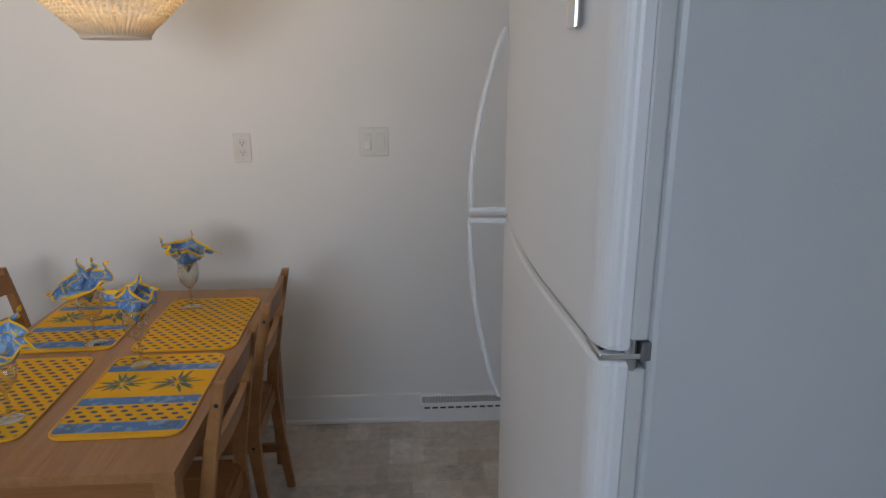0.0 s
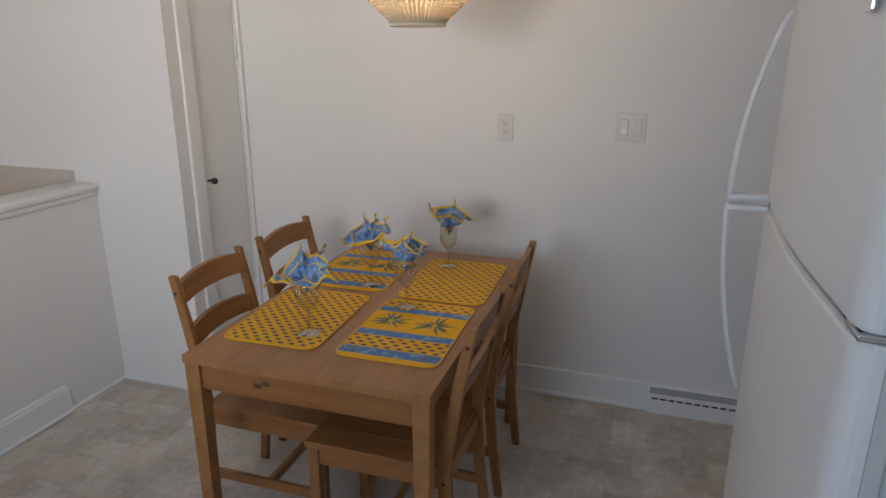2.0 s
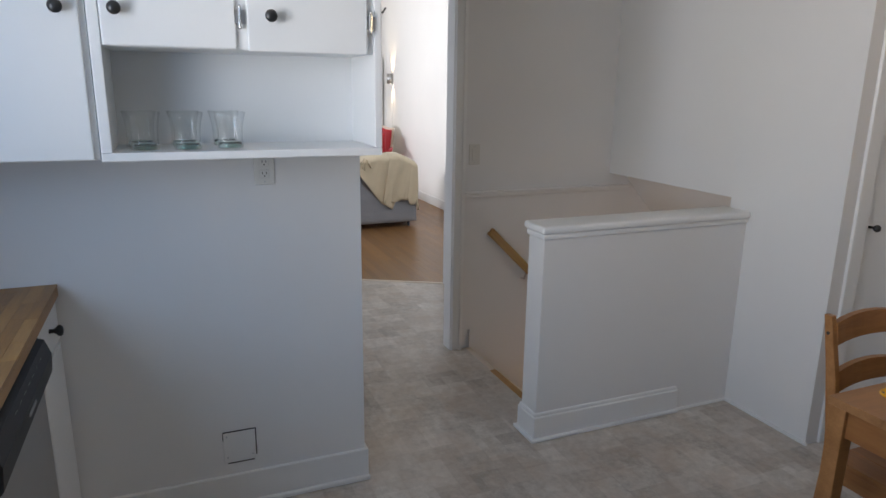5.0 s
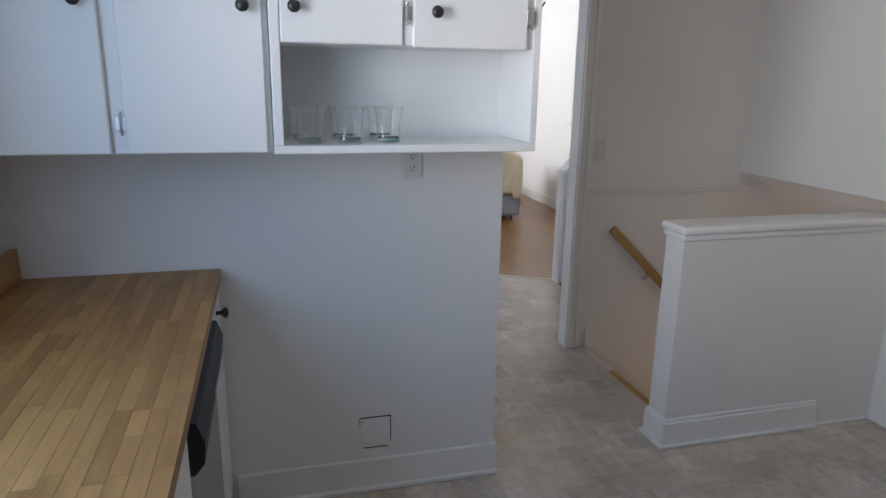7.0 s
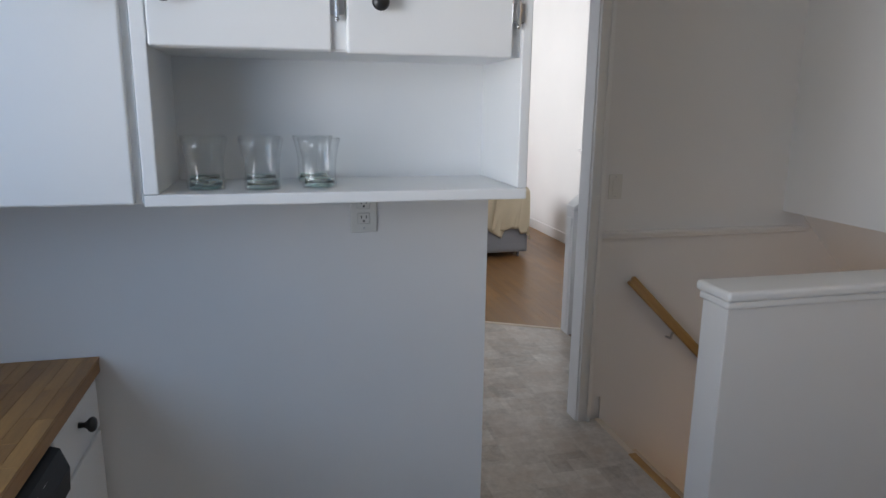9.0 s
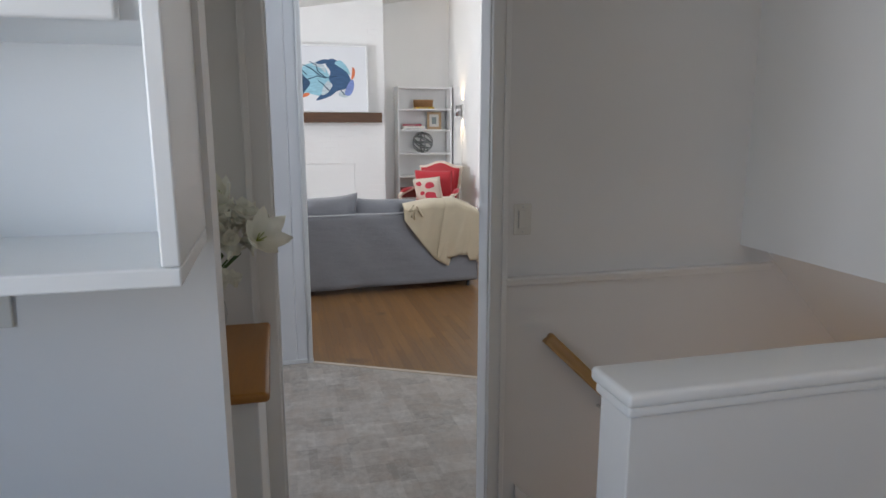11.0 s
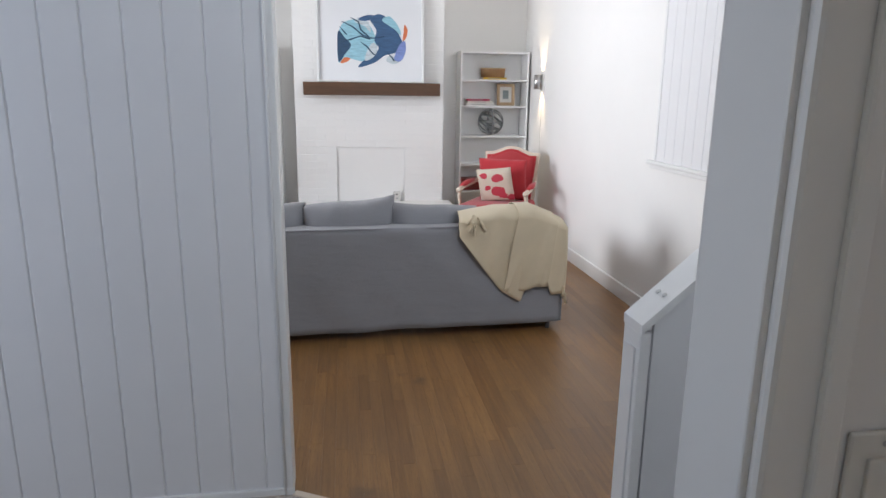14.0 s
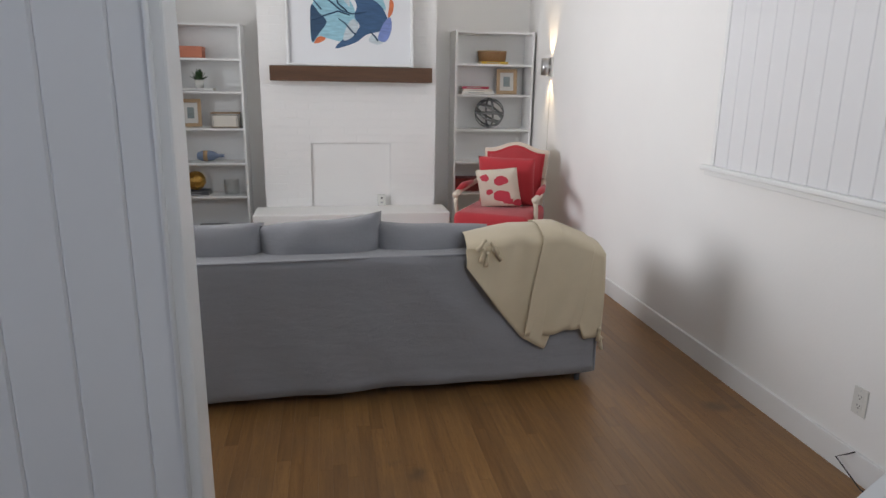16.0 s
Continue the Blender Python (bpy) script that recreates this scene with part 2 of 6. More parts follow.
# ---- mesh helpers ----
def box(bm, x0, x1, y0, y1, z0, z1):
    m = Matrix.LocRotScale(((x0 + x1) / 2, (y0 + y1) / 2, (z0 + z1) / 2), None, (x1 - x0, y1 - y0, z1 - z0))
    return bmesh.ops.create_cube(bm, size=1, matrix=m)["verts"]


def rounded(x0, x1, y0, y1, z0, z1, r=0.004, seg=2):
    bm = bmesh.new()
    box(bm, x0, x1, y0, y1, z0, z1)
    bmesh.ops.bevel(bm, geom=bm.edges[:], offset=r, segments=seg, profile=0.5, affect="EDGES")
    return bm


def boxes(*spans):
    bm = bmesh.new()
    for s in spans:
        box(bm, *s)
    return bm


def tube(points, r, sides=10, taper=None):
    """A round bar along points; r may change by taper, a list of factors."""
    bm = bmesh.new()
    pts = [Vector(p) for p in points]
    rings = []
    for i, p in enumerate(pts):
        d = (pts[min(i + 1, len(pts) - 1)] - pts[max(i - 1, 0)]).normalized()
        q = d.to_track_quat("Z", "Y").to_matrix()
        k = r * (taper[i] if taper else 1)
        rings.append([bm.verts.new(p + q @ Vector((k * math.cos(a), k * math.sin(a), 0))) for a in (2 * math.pi * j / sides for j in range(sides))])
    for a, b in zip(rings, rings[1:]):
        for j in range(sides):
            bm.faces.new((a[j], a[(j + 1) % sides], b[(j + 1) % sides], b[j]))
    bm.faces.new(rings[0][::-1])
    bm.faces.new(rings[-1])
    return bm


def lathe(profile, sides=28, closed=False, mouth=False):
    """Profile of (radius, height) turned round z; mouth leaves its last end open."""
    bm = bmesh.new()
    rings = [[bm.verts.new((r * math.cos(2 * math.pi * j / sides), r * math.sin(2 * math.pi * j / sides), z)) for j in range(sides)] for r, z in profile]
    pairs = list(zip(rings, rings[1:])) + ([(rings[-1], rings[0])] if closed else [])
    for a, b in pairs:
        for j in range(sides):
            bm.faces.new((a[j], a[(j + 1) % sides], b[(j + 1) % sides], b[j]))
    if not closed:
        bm.faces.new(rings[0][::-1])
        if not mouth:
            bm.faces.new(rings[-1])
    return bm


def prism(outline, axis, a, b):
    """A flat outline of (u, v) pushed from a to b along an axis: x (u=y, v=z), y (u=x, v=z) or z (u=x, v=y)."""
    bm = bmesh.new()
    put = {"x": lambda u, v, w: (w, u, v), "y": lambda u, v, w: (u, w, v), "z": lambda u, v, w: (u, v, w)}[axis]
    lo = [bm.verts.new(put(u, v, a)) for u, v in outline]
    hi = [bm.verts.new(put(u, v, b)) for u, v in outline]
    bm.faces.new(lo)
    bm.faces.new(hi)
    for i in range(len(lo)):
        bm.faces.new((lo[i], lo[(i + 1) % len(lo)], hi[(i + 1) % len(lo)], hi[i]))
    bmesh.ops.recalc_face_normals(bm, faces=bm.faces[:])
    return bm


def mesh_of(name, bm, material, smooth=False):
    bmesh.ops.recalc_face_normals(bm, faces=bm.faces[:])
    me = bpy.data.meshes.new(name)
    bm.to_mesh(me)
    bm.free()
    me.materials.append(material)
    if smooth:
        me.shade_smooth()
    return me


def part(name, bm, material, parent, label="", smooth=False, at=None):
    ob = new(name, mesh_of(name, bm, material, smooth))
    ob.parent = parent
    if at is not None:
        ob.matrix_basis = at
    return tagged(ob, label)


def solid(name, bm, material, label, category, kind="", group="", smooth=False, at=None):
    ob = new(name, mesh_of(name, bm, material, smooth))
    if at is not None:
        ob.matrix_basis = at
    return tagged(ob, label, category, group, kind)


def thing(name, place, label, category, group="", turn=0, kind=""):
    ob = new(name)
    ob.empty_display_size = 0.1
    ob.matrix_basis = pose(*place, 0, 0, turn)
    return tagged(ob, label, category, group, kind)


def structure(name, bm, material, label, category):
    return solid(name, bm, material, label, category, "structure")


# ---- large structure ----
NY, WX, PX = 2.82, -3.474, -2.362      # kitchen north wall, wall with the doorway, peninsula wall
CX, CY = -1.886, 2.305                 # closet face, closet south face
LN, LW = 3.0, -10.74                   # living room north and west walls
EDGE0, EDGE1 = (-5.345, 0.665), (-4.776, 1.722)   # slanted seam between vinyl and wood

structure("wall_kitchen_north", boxes((CX, 1.27, NY, NY + 0.12, 0, 2.42)), M_WALL, "off-white painted kitchen wall behind the dining table", "wall")
structure("wall_kitchen_east", boxes((1.15, 1.27, -1.38, NY, 0, 2.42)), M_WALL, "off-white painted kitchen wall behind the refrigerator", "wall")
structure("wall_kitchen_south", boxes((PX, -1.42, -1.38, -1.26, 0, 2.42), (-0.28, 1.15, -1.38, -1.26, 0, 2.42), (-1.42, -0.28, -1.38, -1.26, 0, 1.15), (-1.42, -0.28, -1.38, -1.26, 2.09, 2.42)), M_WALL, "off-white painted kitchen wall with a window opening", "wall")
# out-of-view wall stub, added so that the refrigerator's side gets less light
structure("wall_kitchen_recess", boxes((0.86, 1.15, -1.26, 0.72, 0, 2.42)), M_WALL, "unseen off-white wall stub added to shade the refrigerator side", "wall")
structure("wall_peninsula", boxes((PX - 0.12, PX, -1.38, 0.375, 0, 2.42)), M_WALL, "pale painted partition wall under the kitchen cabinets", "wall")
structure("wall_doorway", boxes((WX - 0.09, WX, 1.235, 4.3, -1.9, 2.42), (WX - 0.09, WX, -2.1, 0.456, 0, 2.42), (WX - 0.09, WX, 0.456, 1.235, 2.06, 2.42)), M_WALL, "off-white painted wall with the doorway to the hall", "wall")
# closet above the stairwell: the south face stops over the stairs and a soffit slopes down from its edge
closet = prism([(CX, 0), (CX, 2.42), (WX, 2.42), (WX, 1.045), (-2.478, 1.045), (-2.478, 0)], "y", CY, CY + 0.1)
structure("wall_closet_south", closet, M_WALL, "off-white closet wall beside the stairwell", "wall")
structure("wall_closet_front", boxes((CX - 0.1, CX, CY + 0.1, 2.452, 0, 2.42), (CX - 0.1, CX, 2.452, 2.795, 1.845, 2.42), (CX - 0.1, CX, 2.795, NY + 0.12, 0, 2.42)), M_WALL, "narrow off-white closet wall with a door opening", "wall")
structure("soffit_stairwell", prism([(CY + 0.1, 1.045), (4.2, -0.84), (4.3, -0.84), (4.3, 1.2), (CY + 0.1, 1.2)], "x", WX, -2.478), M_WALL, "pinkish sloping soffit over the basement stairs", "soffit")
structure("wall_stairwell_east", boxes((-2.478, -2.40, CY, 4.3, -1.9, 0), (-2.49, -2.41, 1.345, CY, -1.9, -0.05)), M_WALL, "painted wall of the basement stairwell", "wall")
structure("wall_stairwell_end", boxes((WX, -2.4, 4.3, 4.4, -1.9, 1.2), (WX, -2.4, 1.24, 1.345, -1.9, -0.05)), M_WALL, "painted end wall of the basement stairwell", "wall")
structure("floor_basement", boxes((WX, -2.4, 1.345, 4.3, -2.0, -1.9)), M_VINYL, "basement landing floor", "floor")
structure("ceiling_kitchen", boxes((WX - 0.09, 1.27, -1.38, 4.3, 2.42, 2.52)), M_CEIL, "white painted kitchen ceiling", "ceiling")
# the opening is added only to hold the nook's fill lamp
structure("wall_nook_south", boxes((WX, -3.24, -1.38, -1.26, 0, 2.42), (-2.66, PX - 0.12, -1.38, -1.26, 0, 2.42), (-3.24, -2.66, -1.38, -1.26, 0, 1.16), (-3.24, -2.66, -1.38, -1.26, 1.94, 2.42)), M_WALL, "off-white nook wall with a small opening added for the fill lamp", "wall")
# hall and living room
structure("wall_hall_south", boxes((-5.345, WX - 0.09, -2.2, -2.1, 0, 3.3)), M_LIVING, "white wall closing the front hall", "wall")
# the high opening is invented to go with the stair fill lamp
structure("wall_stair_side", boxes((WX - 0.09, WX - 0.03, 1.2, 1.7, 2.42, 3.4), (WX - 0.09, WX - 0.03, 2.9, 4.3, 2.42, 3.4), (WX - 0.09, WX - 0.03, 1.7, 2.9, 2.42, 2.52), (WX - 0.09, WX - 0.03, 1.7, 2.9, 3.02, 3.4)), M_LIVING, "white wall beside the upper stairs with a high opening added for the fill lamp", "wall")
structure("wall_living_north", boxes((LW - 0.12, -4.66, LN, LN + 0.12, 0, 3.4)), M_LIVING, "bright white textured living room wall", "wall")
structure("wall_stair_end", boxes((-4.66, WX - 0.09, 4.3, 4.4, 0, 3.4), (-4.78, -4.66, LN + 0.12, 4.3, 0, 3.4)), M_LIVING, "white wall at the end of the upper stairs", "wall")
structure("wall_living_west", boxes((LW - 0.12, LW, -2.3, LN, 0, 3.4)), M_LIVING, "white living room wall behind the bookcases", "wall")
structure("wall_living_south", boxes((LW, -8.95, -2.3, -2.2, 0, 3.3), (-6.85, -5.45, -2.3, -2.2, 0, 3.3), (-8.95, -6.85, -2.3, -2.2, 0, 0.85), (-8.95, -6.85, -2.3, -2.2, 2.5, 3.3)), M_LIVING, "white living room wall with a wide window opening", "wall")
structure("ceiling_living", prism([(-2.3, 2.42), (4.4, 3.52), (4.4, 3.62), (-2.3, 2.52)], "x", LW - 0.12, WX - 0.09), M_CEIL, "white sloping living room ceiling", "ceiling")
structure("wall_plank_core", boxes((-5.45, -5.36, -2.2, 0.655, 0, 3.0)), M_PLANK, "core of the white tongue-and-groove partition", "wall")

# floors
structure("floor_kitchen", prism([(1.15, -1.26), (1.15, NY), (CX, NY), (CX, CY), (-2.478, CY), (-2.478, 1.345), (WX, 1.345), (WX, -1.26)], "z", -0.05, 0), M_VINYL, "mottled beige and grey sheet vinyl with a tile print", "floor")
structure("floor_hall", prism([(WX, -1.26), (WX, 1.345), (WX - 0.09, 1.345), (WX - 0.09, 1.722), (EDGE1[0], 1.722), EDGE0, (-5.345, -2.1), (WX - 0.09, -2.1), (WX - 0.09, -1.26)], "z", -0.05, 0), M_VINYL, "mottled beige and grey sheet vinyl with a tile print", "floor")
wood_sub = structure("floor_living", prism([EDGE1, (EDGE1[0], LN), (LW, LN), (LW, -2.2), (-5.45, -2.2), (-5.45, 0.665), EDGE0], "z", -0.06, -0.012), M_FLOOR, "warm brown oak strip floor with narrow worn boards", "floor")

# ---- trim and built-in parts of the setting ----
def board(name, x0, x1, y0, y1, z0, z1, label, r=0.004, mat=None):
    return solid(name, rounded(x0, x1, y0, y1, z0, z1, r), mat or M_TRIM, label, "trim", "structure")


board("baseboard_north", -1.88, 0.14, NY - 0.014, NY + 0.002, 0, 0.135, "tall white painted baseboard")
board("trim_shoe_north", -1.88, 0.14, NY - 0.03, NY - 0.012, 0, 0.022, "white shoe moulding on the vinyl floor", 0.006)
board("baseboard_peninsula", PX - 0.002, PX + 0.014, -0.62, 0.378, 0, 0.135, "tall white painted baseboard")
board("trim_shoe_peninsula", PX + 0.012, PX + 0.028, -0.62, 0.392, 0, 0.022, "white shoe moulding on the vinyl floor", 0.006)
board("baseboard_peninsula_end", PX - 0.12, PX + 0.014, 0.373, 0.388, 0, 0.135, "tall white painted baseboard")
board("trim_chair_rail", WX, WX + 0.020, 1.286, 2.45, 0.936, 0.966, "white moulded rail along the stairwell wall", 0.006)
board("trim_chair_rail_bead", WX, WX + 0.034, 1.286, 2.45, 0.957, 0.971, "thin bead of the moulded rail", 0.004)
board("baseboard_living_north", LW, -4.78, LN - 0.016, LN + 0.002, -0.012, 0.115, "white baseboard along the living room wall")
board("baseboard_closet", -2.36, CX + 0.012, CY - 0.012, CY + 0.002, 0, 0.014, "thin white strip at the foot of the closet wall", 0.003)
board("trim_plank_foot", -5.348, -5.334, -2.1, 0.668, 0, 0.03, "white strip at the foot of the plank partition", 0.004)
# doorway
for y0, y1, nm in ((0.385, 0.466, "south"), (1.224, 1.290, "north")):
    board("trim_doorway_" + nm, WX, WX + 0.02, y0, y1, 0, 2.12, "wide white door casing", 0.006)
    board("trim_doorway_bead_" + nm, WX + 0.018, WX + 0.028, y0 if nm == "south" else y1 - 0.022, y0 + 0.022 if nm == "south" else y1, 0, 2.12, "raised outer bead of the door casing", 0.004)
    board("trim_doorway_hall_" + nm, WX - 0.11, WX - 0.09, y0, y1, 0, 2.12, "wide white door casing", 0.006)
board("trim_doorway_jamb_south", WX - 0.095, WX + 0.008, 0.452, 0.474, 0, 2.06, "white door jamb", 0.003)
board("trim_doorway_jamb_north", WX - 0.095, WX + 0.008, 1.217, 1.238, 0, 2.06, "white door jamb", 0.003)
board("trim_doorway_head", WX - 0.095, WX + 0.02, 0.385, 1.290, 2.055, 2.14, "white door head casing", 0.004)
# seam strip
d = Vector((EDGE1[0] - EDGE0[0], EDGE1[1] - EDGE0[1], 0))
strip = rounded(0, d.length, -0.016, 0.016, -0.002, 0.006, 0.003)
solid("trim_floor_seam", strip, M_CREAM, "narrow pale strip where vinyl meets wood", "trim", "structure", at=pose(*EDGE0, 0, 0, 0, math.degrees(math.atan2(d.y, d.x))))

# closet door
door = thing("door_closet", (CX - 0.03, 2.452, 0), "narrow white painted closet door, closed", "door", kind="structure")
part("door_leaf", rounded(0, 0.022, 0.004, 0.339, 0.01, 1.84, 0.003), M_TRIM, door)
k = part("door_knob", lathe([(0.006, 0), (0.006, 0.02), (0.013, 0.026), (0.016, 0.036), (0.012, 0.046), (0.004, 0.048)], 16), M_DARKMETAL, door, "small black door knob", True, pose(0.022, 0.045, 0.998, 0, 90, 0))
part("hinge", tube([(0.028, 0.337, 1.53), (0.028, 0.337, 1.60)], 0.005, 8), M_PLASTIC, door, "painted door hinge")
board("trim_closet_left", CX, CX + 0.016, 2.375, 2.452, 0, 1.845, "white closet door casing", 0.005)
board("trim_closet_right", CX, CX + 0.016, 2.795, NY, 0, 1.845, "white closet door casing", 0.005)
board("trim_closet_head", CX, CX + 0.018, 2.362, NY, 1.845, 1.905, "white closet door head casing", 0.005)
board("trim_closet_cap", CX, CX + 0.03, 2.352, NY, 1.905, 1.925, "thin cap on the closet door casing", 0.004)

# half wall beside the stairs
hw = thing("half_wall", (-2.43, 1.17, 0), "white half wall with a moulded cap beside the stairs", "half wall", kind="structure")
part("panel", rounded(-0.062, 0.065, 0, CY - 1.17, 0, 0.945, 0.004), M_WALL, hw)
cap = rounded(-0.084, 0.088, -0.019, CY - 1.17, 0.962, 0.997, 0.013, 4)
part("cap", cap, M_TRIM, hw, "rounded white cap", True)
part("cove", rounded(-0.072, 0.076, -0.010, CY - 1.17, 0.936, 0.963, 0.008, 3), M_TRIM, hw, "moulding under the cap", True)
part("baseboard", rounded(-0.075, 0.079, -0.014, 0.808, 0.0, 0.118, 0.006), M_TRIM, hw)
part("baseboard_bead", rounded(-0.071, 0.073, -0.009, 0.806, 0.11, 0.135, 0.008), M_TRIM, hw)
part("shoe", rounded(-0.088, 0.094, -0.028, 0.808, 0.0, 0.016, 0.006), M_TRIM, hw)
part("shoe", rounded(0.06, 0.078, 0.808, CY - 1.17, 0.0, 0.012, 0.003), M_TRIM, hw)

# basement stairs
stairs = thing("basement_stairs", (-2.98, 1.345, 0), "steep painted basement stairs going down beside the wall", "stairs", kind="structure")
for i in range(9):
    z, y = -0.19 * (i + 1), 0.2 * i
    part("tread", rounded(-0.49, 0.49, y - 0.02, y + 0.225, z - 0.03, z, 0.008), M_CREAM, stairs)
    part("riser", rounded(-0.49, 0.49, y - 0.002, y + 0.012, z - 0.002, z + 0.16, 0.002), M_CREAM, stairs)
part("nosing", rounded(-0.14, 0.49, -0.028, 0.014, -0.028, 0.005, 0.009, 3), M_RAIL, stairs, "worn wooden nosing")
part("nosing", rounded(-0.49, -0.14, -0.022, 0.014, -0.028, 0.004, 0.006, 3), M_CREAM, stairs, "pale worn nosing")
part("skirt", prism([(0.0, -0.02), (1.8, -1.81), (1.8, -1.68), (0.0, 0.12)], "x", -0.492, -0.478), M_WALL, stairs)

# handrail on the stairwell wall
rail = thing("handrail", (WX, 1.447, 0.748), "varnished wooden handrail sloping down the stairwell wall", "handrail")
u = Vector((0, 0.714, -0.70)).normalized()
prof = [(-0.020, -0.03), (0.020, -0.03), (0.024, -0.012), (0.014, 0.0), (0.024, 0.014), (0.02, 0.03), (0.0, 0.036), (-0.02, 0.03), (-0.024, 0.014), (-0.014, 0.0), (-0.024, -0.012)]
bm = prism([(a * 0.8, b * 0.72) for a, b in prof], "y", 0, 1.6)
part("bar", bm, M_RAIL, rail, "", True, pose(0.055, 0, -0.012, -44.4, 0, 0))
for s in (0.35, 1.2):
    part("bracket", tube([(0.0, u.y * s, u.z * s - 0.09), (0.04, u.y * s, u.z * s - 0.085), (0.055, u.y * s, u.z * s - 0.05)], 0.006, 8), M_METAL, rail, "small metal rail bracket")

# upper stairs with a planked side
up = thing("upper_stairs", (-4.72, 1.722, 0), "white stairs going up beside a planked balustrade", "stairs", kind="structure")
S = 0.88
part("balustrade", prism([(0.02, 0), (LN - 1.722, 0), (LN - 1.722, 0.865 + S * (LN - 1.722)), (0.02, 0.865 + S * 0.02)], "x", -0.035, 0.03), M_PLANK, up, "white painted planked balustrade")
for i in range(11):
    a, b = 0.035 + i * 0.115, 0.035 + (i + 1) * 0.115 - 0.0022
    part("plank", prism([(a, 0.02), (b, 0.02), (b, 0.862 + S * b), (a, 0.862 + S * a)], "x", 0.03, 0.042), M_PLANK, up)
part("rail_cap", prism([(-0.012, 0.868), (LN - 1.722, 0.868 + S * (LN - 1.71)), (LN - 1.722, 0.905 + S * (LN - 1.71)), (-0.012, 0.897)], "x", -0.06, 0.062), M_TRIM, up, "sloping white cap")
part("newel_board", rounded(-0.056, 0.056, -0.012, 0.022, 0, 0.87, 0.004), M_TRIM, up, "white end board")
part("newel_panel", rounded(-0.034, 0.034, -0.018, -0.010, 0.05, 0.82, 0.003), M_TRIM, up)
for x in (-0.02, 0.018):
    part("screw_plug", lathe([(0.008, 0), (0.008, 0.003), (0.003, 0.004)], 10), M_SEAL, up, "filled screw hole", False, pose(x, 0.07, 0.905 + S * 0.075, 41, 0, 0))
for i in range(9):
    part("step", rounded(0.045, 1.122, 0.06 + 0.21 * i, 0.06 + 0.21 * (i + 1.15), 0.185 * i, 0.185 * (i + 1), 0.006), M_TRIM, up)


# ---- kitchen ----
def knob(parent, at, label="round black knob"):
    return part("knob", lathe([(0.007, 0), (0.006, 0.012), (0.010, 0.018), (0.0165, 0.024), (0.0175, 0.030), (0.013, 0.036), (0.004, 0.038)], 18), M_DARKMETAL, parent, label, True, at)


def plate(name, at, label, gang=1, style="outlet"):
    w = 0.07 if gang == 1 else 0.118
    ob = thing(name, (0, 0, 0), label, "switch" if style == "switch" else "outlet")
    ob.matrix_basis = at
    part("plate", rounded(-w / 2, w / 2, -0.058, 0.058, 0, 0.006, 0.003), M_PLASTIC, ob)
    for g in range(gang):
        cx = 0 if gang == 1 else (-0.027 + 0.054 * g)
        if style == "switch":
            part("rocker", rounded(cx - 0.0165, cx + 0.0165, -0.033, 0.033, 0.004, 0.010, 0.002), M_PLASTIC, ob)
            if gang == 2 and g == 0:
                part("slider", rounded(cx - 0.013, cx + 0.013, -0.03, 0.004, 0.009, 0.014, 0.002), M_TRIM, ob, "bright dimmer slider")
        else:
            for s in (-0.0195, 0.0195):
                r = part("receptacle", rounded(cx - 0.017, cx + 0.017, s - 0.0145, s + 0.0145, 0.004, 0.0075, 0.003), M_PLASTIC, ob)
                for dx in (-0.0063, 0.0063):
                    part("slot", rounded(cx + dx - 0.0012, cx + dx + 0.0012, s - 0.001, s + 0.007, 0.0065, 0.0082, 0.0004, 1), M_SLOT, r)
                part("slot", rounded(cx - 0.0028, cx + 0.0028, s - 0.0105, s - 0.005, 0.0065, 0.0082, 0.001, 1), M_SLOT, r)
    for s in (-0.046, 0.046):
        part("screw", lathe([(0.003, 0.005), (0.003, 0.007), (0.001, 0.0075)], 8), M_METAL, ob, "", False, pose(0, s, 0))
    return ob


def on_wall(x, y, z, facing):
    """A pose whose z axis points out of the wall and whose y axis points up."""
    return pose(x, y, z) @ pose(0, 0, 0, 0, 0, {"s": 0, "e": 90, "n": 180, "w": -90}[facing]) @ pose(0, 0, 0, 90, 0, 0)


plate("wall_outlet", on_wall(-0.566, NY, 1.257, "s"), "cream duplex outlet above the dining table")
plate("dimmer_switch", on_wall(-0.036, NY, 1.276, "s"), "two-gang dimmer and switch plate on the kitchen wall", 2, "switch")
plate("wall_outlet", on_wall(PX, 0.035, 1.279, "e"), "cream duplex outlet under the cabinet shelf")
plate("light_switch", on_wall(WX, 1.354, 1.185, "e"), "cream rocker light switch beside the doorway", 1, "switch")
plate("wall_outlet", on_wall(-6.07, LN, 0.317, "s"), "white duplex outlet above the baseboard")

# patch cover in the partition
cover = thing("patch_cover", (PX, -0.105, 0.245), "painted square cover with dark cracked edges low on the wall", "cover")
part("panel", rounded(0, 0.003, -0.058, 0.058, -0.062, 0.062, 0.001, 1), M_WALL, cover)
for y0, y1, z0, z1 in ((-0.056, 0.06, 0.061, 0.065), (0.057, 0.061, -0.045, 0.065), (-0.06, -0.057, 0.03, 0.063), (-0.045, 0.05, -0.066, -0.063)):
    part("crack", rounded(0, 0.0036, y0, y1, z0, z1, 0.0008, 1), M_SLOT, cover, "dark crack in the paint")
for y, z in ((-0.045, 0.045), (0.045, -0.04), (-0.045, -0.04)):
    part("screw", lathe([(0.0035, 0.002), (0.0035, 0.004), (0.001, 0.005)], 8), M_METAL, cover, "", False, pose(0, y, z, 0, 90, 0))

